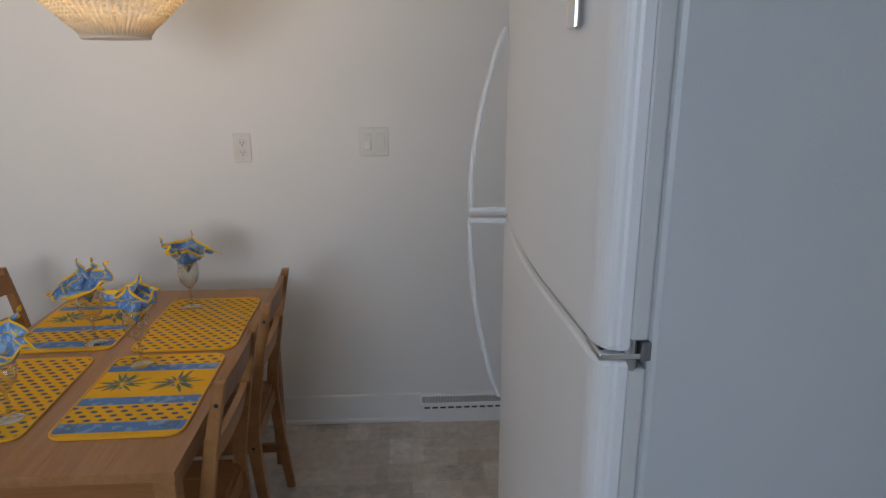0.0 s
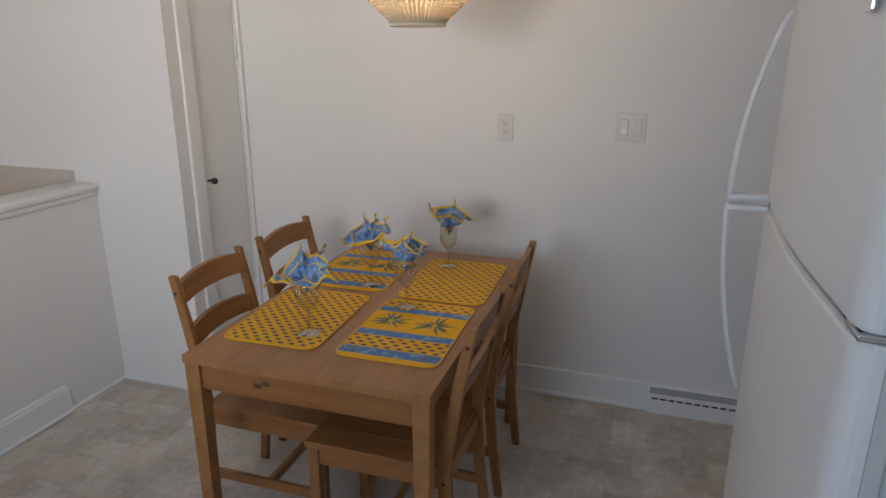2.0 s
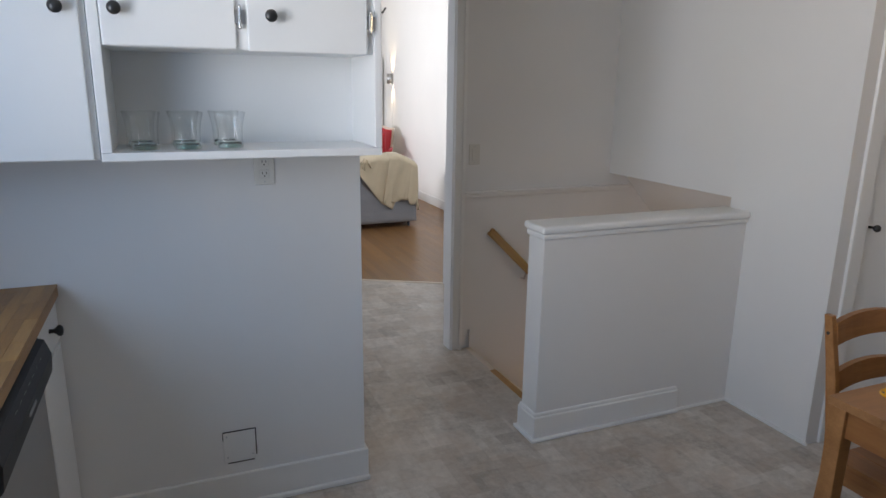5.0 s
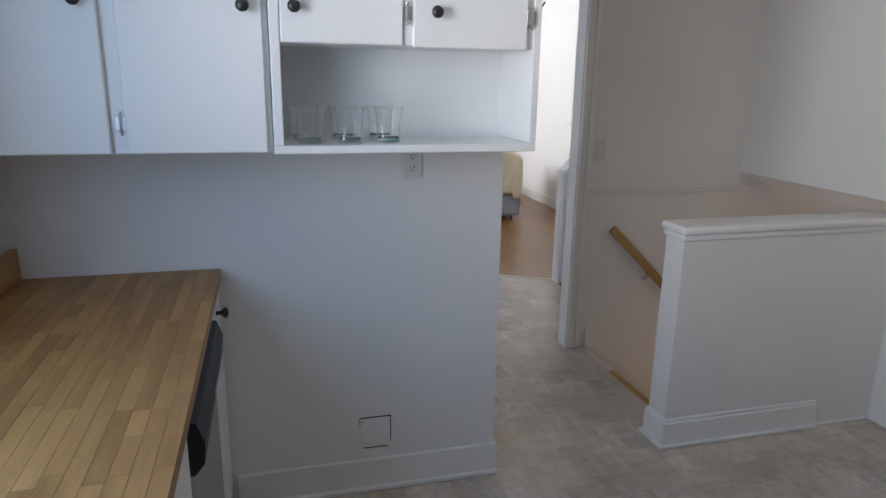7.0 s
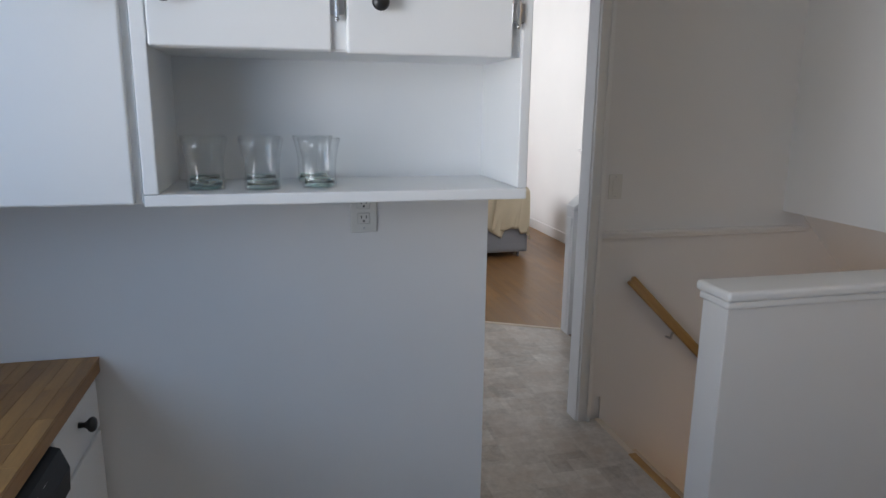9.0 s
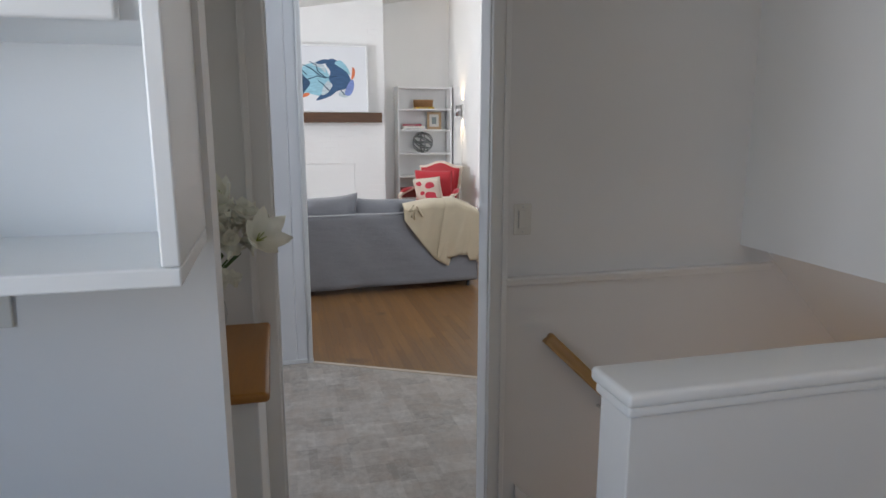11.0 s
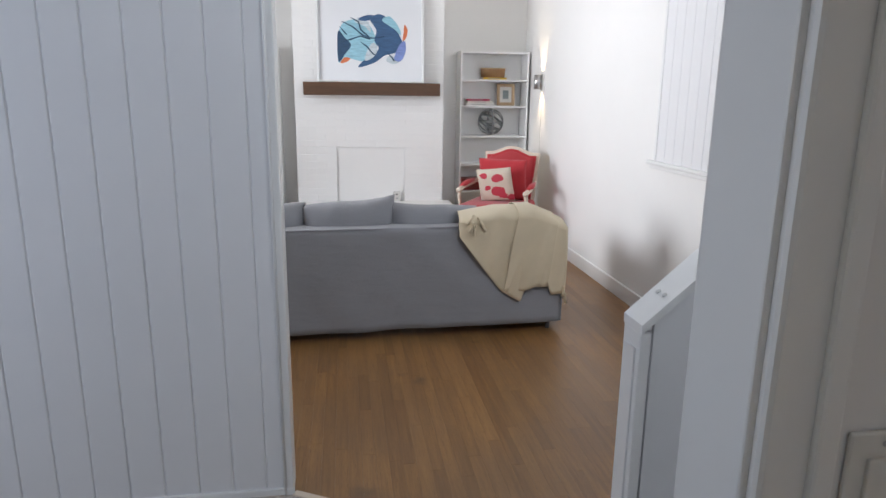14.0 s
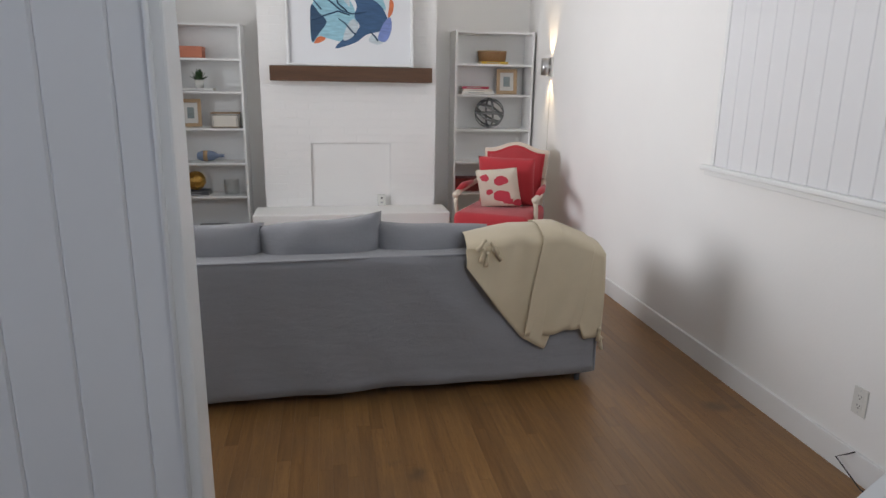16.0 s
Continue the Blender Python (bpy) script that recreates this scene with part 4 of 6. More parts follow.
placemat(-0.978, 1.722, 2, M_MATDOT, "yellow quilted placemat with small blue sprigs")
placemat(-0.603, 1.727, 1, M_MATBAND, "yellow placemat with blue bands and olive sprays")
placemat(-0.600, 2.205, 1, M_MATDOT, "yellow quilted placemat with small blue sprigs")
placemat(-0.978, 2.222, 2, M_MATBAND, "yellow placemat with blue bands and olive sprays")


# goblets and napkins
def goblet():
    ob = thing("wine_goblet", (0, 0, 0), "clear stemmed goblet standing on a placemat", "glass", "goblets on the table")
    prof = [(0.001, 0.0), (0.034, 0.0), (0.035, 0.002), (0.012, 0.006), (0.005, 0.012), (0.0045, 0.035), (0.008, 0.042), (0.0045, 0.050), (0.0045, 0.068), (0.014, 0.078), (0.030, 0.098), (0.036, 0.122), (0.035, 0.150), (0.0325, 0.172), (0.0315, 0.1725), (0.0312, 0.170)]
    bm = lathe(prof, 28, False, True)
    part("bowl", bm, M_GOBLET, ob, "", True)
    return ob


def napkin_print():
    m, n, l, b = nodes_of("napkin_print")
    uv = n.new("ShaderNodeUVMap")
    sp = n.new("ShaderNodeSeparateXYZ")
    l.new(uv.outputs[0], sp.inputs[0])
    ax, ay = (mathn(n, l, "ABSOLUTE", mathn(n, l, "SUBTRACT", s, 0.5)) for s in sp.outputs[:2])
    edge = mathn(n, l, "MAXIMUM", ax, ay)
    f = noise_tex(n, l, uv.outputs[0], 9, 3)
    c = mixc(n, l, mathn(n, l, "GREATER_THAN", f, 0.55), (0.115, 0.245, 0.53), (0.26, 0.42, 0.64))
    sprig = mathn(n, l, "GREATER_THAN", noise_tex(n, l, uv.outputs[0], 14, 2), 0.61)
    c = mixc(n, l, sprig, c, (0.30, 0.33, 0.10))
    b1 = mathn(n, l, "MULTIPLY", mathn(n, l, "GREATER_THAN", edge, 0.335), mathn(n, l, "LESS_THAN", edge, 0.355))
    b2 = mathn(n, l, "GREATER_THAN", edge, 0.458)
    mid = mathn(n, l, "MULTIPLY", mathn(n, l, "LESS_THAN", edge, 0.12), mathn(n, l, "GREATER_THAN", f, 0.5))
    c = mixc(n, l, mathn(n, l, "MAXIMUM", mathn(n, l, "MAXIMUM", b1, b2), mid), c, (0.78, 0.46, 0.02))
    l.new(c, b.inputs["Base Color"])
    b.inputs["Roughness"].default_value = 0.85
    bump(n, l, b, noise_tex(n, l, coords(n, l), 400, 2), 0.3, 0.001)
    return m


M_NAPKIN = napkin_print()


def napkin(place, seed, size, corners):
    """A square cloth pinched at its middle into the goblet; its corners fall by (bearing, rise, droop), in turn round the rim."""
    rnd = random.Random(seed)
    ph = [rnd.uniform(0, 6.28) for _ in range(6)]
    N, bm = 36, bmesh.new()
    uvl = bm.loops.layers.uv.new("UVMap")
    grid = {}
    for i in range(N + 1):
        for j in range(N + 1):
            u, v = i / N - 0.5, j / N - 0.5
            r, a = math.hypot(u, v), (math.degrees(math.atan2(v, u)) - 45) % 360
            k, f = int(a // 90) % 4, (a % 90) / 90
            (b0, e0, d0), (b1, e1, d1) = corners[k], corners[(k + 1) % 4]
            b1 = b0 + (b1 - b0) % 360
            g = f * f * (3 - 2 * f)
            fold = math.sin(math.pi * f) ** 2
            az = radians(b0 + (b1 - b0) * g + 10 * math.sin(2 * math.pi * f + ph[k]) * r)
            el = radians(e0 + (e1 - e0) * g + fold * (20 * math.sin(ph[k]) + 8 * math.sin(4 * math.pi * f + ph[4])))
            far = max(0.0, r - 0.14) * size
            neck = min(1.0, r / 0.14)
            wave = 0.007 * math.sin(5 * az + 13 * r + ph[3]) * min(1, far / 0.02) + 0.006 * math.sin(31 * r + ph[5] + 2.2 * k) * min(1, far / 0.03) + 0.006 * math.sin(7 * az + ph[k]) * far / 0.08
            out = 0.024 * neck + far * math.cos(el) - wave * math.sin(el)
            z = 0.128 + 0.042 * neck + far * math.sin(el) + wave * math.cos(el) - (d0 + (d1 - d0) * g) * (far / 0.1) ** 2
            grid[i, j] = bm.verts.new((out * math.cos(az), out * math.sin(az), z))
    for i in range(N):
        for j in range(N):
            q = bm.faces.new((grid[i, j], grid[i + 1, j], grid[i + 1, j + 1], grid[i, j + 1]))
            for loop, (di, dj) in zip(q.loops, ((0, 0), (1, 0), (1, 1), (0, 1))):
                loop[uvl].uv = ((i + di) / N, (j + dj) / N)
    ob = new("napkin", mesh_of("napkin", bm, M_NAPKIN, True))
    ob.location = place
    so = ob.modifiers.new("thickness", "SOLIDIFY")
    so.thickness = 0.0016
    return tagged(ob, "blue and yellow printed napkin tucked into a goblet", "napkin", "napkins in the goblets")


gb = goblet()
GOBLETS = [(-0.887, 1.607), (-0.678, 1.893), (-0.880, 2.056), (-0.676, 2.350)]
for i, (x, y) in enumerate(GOBLETS):
    if i == 0:
        gb.matrix_basis = pose(x, y, TZ + 0.0045)
    else:
        copy_thing(gb, pose(x, y, TZ + 0.0045))
NAPK = [
    (11, 0.200, [(350, 28, 0.03), (55, 70, 0.0), (130, 62, 0.0), (195, 18, 0.045)]),
    (23, 0.168, [(278, 72, 0.0), (350, 48, 0.0), (95, 70, 0.0), (190, 50, 0.0)]),
    (31, 0.172, [(20, 60, 0.0), (70, 82, 0.0), (130, 70, 0.0), (195, 20, 0.04)]),
    (47, 0.190, [(5, 32, 0.025), (85, 58, 0.0), (170, 52, 0.0), (270, 46, 0.01)]),
]
for (x, y), (seed, size, corners) in zip(GOBLETS, NAPK):
    napkin((x, y, TZ + 0.0045), seed, size, corners)


# pendant lamp over the table
def bead_material():
    m, n, l, b = nodes_of("shell_beads")
    out = n["Material Output"]
    df, tr, mx = n.new("ShaderNodeBsdfDiffuse"), n.new("ShaderNodeBsdfTranslucent"), n.new("ShaderNodeMixShader")
    v = noise_tex(n, l, coords(n, l, (1, 1, 1), True), 90, 3)
    c = mixc(n, l, v, (0.80, 0.70, 0.54), (0.90, 0.84, 0.72))
    l.new(c, df.inputs[0]), l.new(c, tr.inputs[0])
    mx.inputs[0].default_value = 0.45
    l.new(df.outputs[0], mx.inputs[1]), l.new(tr.outputs[0], mx.inputs[2])
    l.new(mx.outputs[0], out.inputs["Surface"])
    return m


M_BEAD = bead_material()
lamp = thing("pendant_lamp", (-0.65, 1.95, 0), "bell-shaped pendant lamp of strung pale beads, lit warm", "lamp")
PROF = [(0.080, 1.658), (0.094, 1.676), (0.122, 1.70), (0.160, 1.738), (0.205, 1.775), (0.238, 1.812), (0.250, 1.852), (0.240, 1.90), (0.205, 1.95), (0.15, 1.99), (0.09, 2.02)]


def on_profile(s):
    q = s * (len(PROF) - 1)
    i = min(int(q), len(PROF) - 2)
    f = q - i
    return tuple(PROF[i][k] * (1 - f) + PROF[i + 1][k] * f for k in (0, 1))


bm = bmesh.new()
for i in range(46):
    r, z = on_profile(i / 45)
    bmesh.ops.create_icosphere(bm, subdivisions=1, radius=0.0062, matrix=pose(r, 0, z) @ Matrix.Diagonal((0.8, 0.85 + r * 1.2, 1, 1)))
string = mesh_of("bead_string", bm, M_BEAD, True)
for i in range(58):
    ob = new("bead_string", string)
    ob.parent = lamp
    ob.matrix_basis = pose(0, 0, 0, 0, 0, 360 / 58 * i)
for r, z in ((0.0805, 1.654), (0.25, 1.852), (0.09, 2.022)):
    ring = [(r * math.cos(a), r * math.sin(a), z) for a in (2 * math.pi * j / 40 for j in range(41))]
    part("hoop", tube(ring, 0.0055, 8), M_CREAM, lamp, "wrapped wire hoop", True)
part("cord", tube([(0, 0, 2.0), (0, 0, 2.42)], 0.004, 8), M_PLASTIC, lamp)
part("canopy", lathe([(0.005, 2.385), (0.05, 2.40), (0.06, 2.42)], 24), M_PLASTIC, lamp, "", True)
part("socket", lathe([(0.018, 1.99), (0.018, 2.04), (0.006, 2.05)], 16), M_PLASTIC, lamp)


# ---- nook behind the partition ----
con = thing("console_cabinet", (-3.46, 0.44, 0), "white console cabinet with an orange varnished wooden top", "console")
part("top", rounded(0, 0.62, -0.72, 0, 0.841, 0.868, 0.012, 4), M_CONSOLE, con, "glossy orange wooden top")
part("carcass", rounded(0.0, 0.58, -0.69, -0.03, 0.06, 0.841, 0.004), M_CAB, con)
part("plinth", rounded(0.0, 0.55, -0.67, -0.05, 0.0, 0.06, 0.002), M_CAB, con)

vase = thing("glass_vase", (-3.27, 0.205, 0.868), "round clear glass vase with green stems in it", "vase")
part("body", lathe([(0.004, 0.0), (0.045, 0.0), (0.082, 0.022), (0.112, 0.052), (0.120, 0.08), (0.113, 0.11), (0.101, 0.13), (0.104, 0.142), (0.102, 0.1425), (0.101, 0.139)], 40, False, True), M_GREENGLASS, vase, "", True, Matrix.Diagonal((0.95, 0.95, 1.15, 1)))

M_PETAL = paint("white_petal", (0.93, 0.93, 0.84), 0.55, 0.05, 60, 0.2)
nt = M_PETAL.node_tree
out_ = [k for k in nt.nodes if k.type == "OUTPUT_MATERIAL"][0]
old_ = out_.inputs["Surface"].links[0].from_socket
tl_, mx_ = nt.nodes.new("ShaderNodeBsdfTranslucent"), nt.nodes.new("ShaderNodeMixShader")
tl_.inputs[0].default_value = (0.92, 0.92, 0.84, 1)
mx_.inputs[0].default_value = 0.45
nt.links.new(old_, mx_.inputs[1])
nt.links.new(tl_.outputs[0], mx_.inputs[2])
nt.links.new(mx_.outputs[0], out_.inputs["Surface"])
M_THROAT = paint("green_throat", (0.42, 0.50, 0.06), 0.6, 0.1)
M_LEAF = paint("dark_leaf", (0.035, 0.06, 0.03), 0.45, 0.2, 60, 0.3)
M_EUCA = paint("eucalyptus_leaf", (0.12, 0.17, 0.11), 0.6, 0.15, 60, 0.3)
M_STEM = paint("green_stem", (0.07, 0.13, 0.04), 0.5, 0.15)
bouquet = thing("flower_bouquet", (-3.27, 0.246, 0.878), "bouquet of white lilies and small white blossoms with leaves", "flowers")


def petal(length, width, curl, cup=0.3, ruffle=0.0, tip=1.0):
    bm = bmesh.new()
    rows = []
    for i in range(9):
        f = i / 8
        w = width * (math.sin(math.pi * (0.08 + 0.92 * f) ** 0.8) ** 0.8 if f < 1 else 0.02) * (1 if f < 0.6 else 1 - (1 - tip) * (f - 0.6) / 0.4)
        x, z = length * f * math.cos(curl * f), length * f * math.sin(curl * f)
        rows.append([bm.verts.new((x, w * s / 2, z + cup * w * (s * s) * 0.5 + ruffle * math.sin(9 * f + 3 * s))) for s in (-1, -0.5, 0, 0.5, 1)])
    for a, b in zip(rows, rows[1:]):
        for j in range(4):
            bm.faces.new((a[j], a[j + 1], b[j + 1], b[j]))
    return bm


def bloom(place, turn, tilt, petals, length, width, curl, throat):
    head = part("bloom", lathe([(0.002, -0.03), (0.006, -0.01), (0.008, 0.0), (0.002, 0.008)], 10), M_THROAT if throat else M_PETAL, bouquet, "green-throated white lily" if throat else "", True, pose(*place) @ pose(0, 0, 0, tilt[0], tilt[1], turn))
    me = mesh_of("petal", petal(length, width, curl, 0.25, 0.003), M_PETAL, True)
    for i in range(petals):
        o = new("petal", me)
        o.parent = head
        o.matrix_basis = pose(0, 0, 0.004 * (i % 2), 0, -32 if throat else -18, 360 / petals * i)
    if throat:
        for i in range(5):
            part("stamen", tube([(0, 0, 0), (0.012 * math.cos(i * 1.26), 0.012 * math.sin(i * 1.26), 0.045)], 0.0014, 6), M_THROAT, head)
    return head


rf = random.Random(8)
LILY = Vector((0.07, 0.17, 0.315))
bloom(LILY, 30, (0, 62), 6, 0.122, 0.058, 0.4, True)
bloom((0.03, -0.04, 0.31), 70, (20, 30), 6, 0.115, 0.055, 0.45, True)
bloom((0.0, 0.07, 0.42), 10, (10, 35), 6, 0.10, 0.055, 0.6, True)
for i in range(70):
    a, e = rf.uniform(0, 6.28), rf.uniform(-0.35, 1.4)
    r = rf.uniform(0.07, 0.125)
    p = Vector((0.9 * r * math.cos(a) * math.cos(e) - 0.02, 0.115 + r * math.sin(a) * math.cos(e), 0.285 + 0.95 * r * math.sin(e)))
    if (p - LILY).length < 0.075 or (p.y > 0.14 and p.x > 0.0 and p.z < 0.315):
        continue
    bloom(p, rf.uniform(0, 360), (rf.uniform(-50, 50), rf.uniform(-10, 60)), 5, rf.uniform(0.032, 0.048), rf.uniform(0.036, 0.05), 0.35, False)
for i in range(26):
    # small four-petalled blossoms hanging over the rim
    a = rf.uniform(-1.2, 1.3)
    bloom((0.03 + 0.08 * math.cos(a), 0.02 + 0.085 * math.sin(a), rf.uniform(0.155, 0.235)), rf.uniform(0, 60), (0, rf.uniform(45, 80)), 4, 0.029, 0.024, 0.25, False)
for i in range(16):
    a, e = rf.uniform(0, 6.28), rf.uniform(-0.5, 0.5)
    r = rf.uniform(0.09, 0.15)
    if math.sin(a) > 0.3:
        continue
    euca = i % 2 == 0
    part("leaf", petal(0.055 if euca else 0.085, 0.048 if euca else 0.03, 0.2, 0.2), M_EUCA if euca else M_LEAF, bouquet, "round grey-green leaf" if euca else "dark pointed leaf", True, pose(r * math.cos(a) * 0.7, 0.015 + r * math.sin(a) * 0.45, 0.195 + 0.5 * r * math.sin(e), rf.uniform(-40, 40), rf.uniform(-50, 30), math.degrees(a)))
for i in range(12):
    a, q = rf.uniform(0, 6.28), rf.uniform(0.02, 0.09)
    part("stem", tube([(0.03 * math.cos(a + 2.5), 0.03 * math.sin(a + 2.5) - 0.04, 0.018), (0.012 * math.cos(a), 0.012 * math.sin(a) - 0.02, 0.15), (q * math.cos(a) - 0.01, 0.05 + 0.8 * q * math.sin(a), 0.265)], 0.0032, 7), M_STEM, bouquet, "", True)

mat_ = thing("door_mat", (-4.36, -0.02, 0), "black ribbed mat lying on the hall vinyl", "mat")
part("pad", prism(rrect(0.38, 0.40, 0.04), "z", 0.0, 0.009), M_MATBLACK, mat_)
part("binding", tube([(a, b, 0.006) for a, b in rrect(0.38, 0.40, 0.04)] + [(*rrect(0.38, 0.40, 0.04)[0], 0.006)], 0.006, 6), M_BLACK, mat_, "", True)


# ---- living room ----
# painted chimney breast with a closed firebox
fp = thing("fireplace", (-10.13, 1.165, 0), "white painted brick fireplace with a boarded firebox", "fireplace")
part("breast", boxes((-0.61, -0.035, -0.778, 0.778, 0, 3.2), (-0.035, 0.0, -0.778, -0.363, 0, 3.2), (-0.035, 0.0, 0.360, 0.778, 0, 3.2), (-0.035, 0.0, -0.363, 0.360, 0.97, 3.2)), M_LIVING, fp)
part("firebox_board", rounded(-0.034, -0.016, -0.361, 0.358, 0.37, 0.968, 0.002), M_LIVING, fp, "flat white board closing the firebox")
part("hearth", rounded(-0.0, 0.40, -0.862, 0.862, 0.0, 0.392, 0.012, 3), M_LIVING, fp, "raised white hearth")
mantel = thing("mantel_shelf", (-10.13, 1.185, 1.515), "dark brown wooden beam mantel shelf", "mantel")
bm = rounded(0.0, 0.185, -0.70, 0.70, 0.0, 0.128, 0.006, 2)
part("beam", bm, M_MANTEL, mantel)
# faint painted bricks on the breast
BR = bpy.data.meshes.new("brick")
bmq = rounded(0, 0.0022, 0, 0.2, 0, 0.062, 0.0012, 1)
bmq.to_mesh(BR)
bmq.free()
BR.materials.append(M_LIVING)
breast = [c for c in fp.children if c.name.startswith("breast")][0]
for r in range(36):
    z = 0.40 + r * 0.0725
    y = -0.778 - (0.105 if r % 2 else 0)
    while y < 0.77:
        a, b = max(y, -0.778), min(y + 0.2, 0.776)
        inside = z + 0.062 > 0.965 and z < 1.51 or z > 1.645 and z < 2.45 or a > 0.36 or b < -0.365
        if z + 0.062 < 0.97 and not (a > 0.36 or b < -0.365):
            inside = False
        if inside and b - a > 0.17:
            o = new("brick", BR)
            o.parent = breast
            o.matrix_basis = pose(0.0, a, z)
        y += 0.2095

art = thing("framed_painting", (-10.115, 1.175, 1.6445), "large white-framed abstract painting in blues leaning on the mantel", "painting")
art.matrix_basis = pose(-10.045, 1.175, 1.6445, 0, -4.5, 0)
for a, b, c, e in ((-0.547, -0.525, 0, 0.86), (0.525, 0.547, 0, 0.86), (-0.525, 0.525, 0, 0.022), (-0.525, 0.525, 0.838, 0.86)):
    part("frame", rounded(0.0, 0.035, a, b, c, e, 0.003), M_TRIM, art, "thin white frame")
M_PAPER = paint("pale_paper", (0.78, 0.79, 0.81), 0.7, 0.02, 80, 0.1)
part("paper", rounded(0.004, 0.014, -0.525, 0.525, 0.022, 0.838, 0.001, 1), M_PAPER, art, "pale blue-white paper")


def inked(name, col):
    m, n, l, b = nodes_of(name)
    v = coords(n, l, (1, 1.2, 9))
    f = noise_tex(n, l, v, 7, 5, 0.7)
    l.new(mixc(n, l, f, tuple(k * 0.45 for k in col), tuple(min(1, k * 1.7) for k in col)), b.inputs["Base Color"])
    b.inputs["Roughness"].default_value = 0.75
    return m


M_NAVY, M_PALE, M_TEAL, M_ORANGE, M_PERI = inked("navy_ink", (0.045, 0.10, 0.20)), inked("pale_blue_ink", (0.28, 0.50, 0.60)), inked("deep_teal_ink", (0.03, 0.07, 0.13)), inked("orange_ink", (0.62, 0.17, 0.07)), inked("periwinkle_ink", (0.18, 0.24, 0.50))


def daub(outline, x, material, label):
    """A smooth closed patch of colour; the outline runs in metres across and up the paper."""
    pts = []
    n = len(outline)
    for i in range(n):
        p0, p1, p2, p3 = (Vector(outline[(i + k) % n]) for k in (-1, 0, 1, 2))
        for s in range(5):
            t = s / 5
            pts.append(0.5 * ((2 * p1) + (p2 - p0) * t + (2 * p0 - 5 * p1 + 4 * p2 - p3) * t * t + (3 * p1 - p0 - 3 * p2 + p3) * t ** 3))
    part("daub", prism([(p.x, p.y) for p in pts], "x", 0.0142, x), material, art, label)


daub([(-0.33, 0.20), (-0.24, 0.24), (-0.06, 0.21), (0.06, 0.30), (0.04, 0.48), (-0.04, 0.60), (-0.16, 0.62), (-0.28, 0.58), (-0.33, 0.44)], 0.0150, M_PALE, "pale blue wash")
daub([(-0.33, 0.21), (-0.26, 0.28), (-0.20, 0.37), (-0.26, 0.44), (-0.33, 0.50)], 0.0155, M_TEAL, "dark blue patch")
daub([(0.00, 0.63), (0.10, 0.68), (0.22, 0.60), (0.30, 0.47), (0.34, 0.34), (0.25, 0.30), (0.14, 0.27), (0.04, 0.20), (-0.13, 0.15), (-0.05, 0.24), (0.08, 0.33), (0.04, 0.42), (0.06, 0.52)], 0.0158, M_NAVY, "dark blue sweep")
daub([(0.24, 0.24), (0.31, 0.22), (0.36, 0.32), (0.35, 0.42), (0.29, 0.37)], 0.0160, M_PERI, "periwinkle patch")
daub([(0.33, 0.42), (0.37, 0.46), (0.38, 0.54), (0.35, 0.58), (0.34, 0.50)], 0.0161, M_ORANGE, "orange stroke")
daub([(-0.31, 0.19), (-0.25, 0.20), (-0.21, 0.235), (-0.27, 0.245)], 0.0161, M_ORANGE, "orange stroke")
M_CHALK = inked("chalk_white_ink", (0.50, 0.56, 0.60))
daub([(-0.06, 0.22), (0.02, 0.25), (0.07, 0.33), (0.03, 0.40), (-0.03, 0.33)], 0.0159, M_CHALK, "chalky white gap")
daub([(-0.16, 0.60), (-0.06, 0.56), (0.00, 0.50), (-0.02, 0.60), (-0.10, 0.645)], 0.0157, M_CHALK, "chalky white gap")
daub([(0.12, 0.62), (0.20, 0.66), (0.29, 0.56), (0.31, 0.48), (0.24, 0.54)], 0.0162, M_PALE, "pale blue wash")
daub([(0.16, 0.22), (0.23, 0.19), (0.29, 0.21), (0.25, 0.25), (0.19, 0.27)], 0.0159, M_CHALK, "chalky white gap")
daub([(-0.12, 0.63), (-0.02, 0.67), (0.06, 0.655), (0.00, 0.62), (-0.08, 0.61)], 0.0163, M_NAVY, "dark blue sweep")
for pts in ([(0.17, 0.30), (0.21, 0.26), (0.24, 0.22)], [(-0.10, 0.40), (-0.04, 0.36), (0.02, 0.29), (0.05, 0.27)], [(-0.31, 0.55), (-0.27, 0.50), (-0.24, 0.47)], [(-0.29, 0.60), (-0.18, 0.55), (-0.08, 0.47), (0.02, 0.44), (0.14, 0.46)], [(-0.20, 0.64), (-0.12, 0.60), (-0.10, 0.52), (-0.02, 0.46)], [(-0.33, 0.38), (-0.22, 0.42), (-0.10, 0.46), (0.0, 0.43)]):
    part("stroke", tube([(0.0158, a, b) for a, b in pts], 0.007, 6, [0.5, 1, 1, 0.8, 0.4][:len(pts)]), M_TEAL, art, "dark brush line", True)

dev = thing("plug_in_device", (-10.105, 1.44, 0.392), "small white device standing on the hearth", "device")
part("body", rounded(-0.018, 0.018, -0.036, 0.036, 0.0, 0.105, 0.006, 3), M_PLASTIC, dev)
part("lens", lathe([(0.009, 0), (0.009, 0.003), (0.003, 0.005)], 14), M_BLACK, dev, "", False, pose(0.018, 0.0, 0.075, 0, 90, 0))
part("indicator", rounded(0.018, 0.0195, -0.012, 0.012, 0.025, 0.04, 0.0005, 1), M_GASKET, dev)


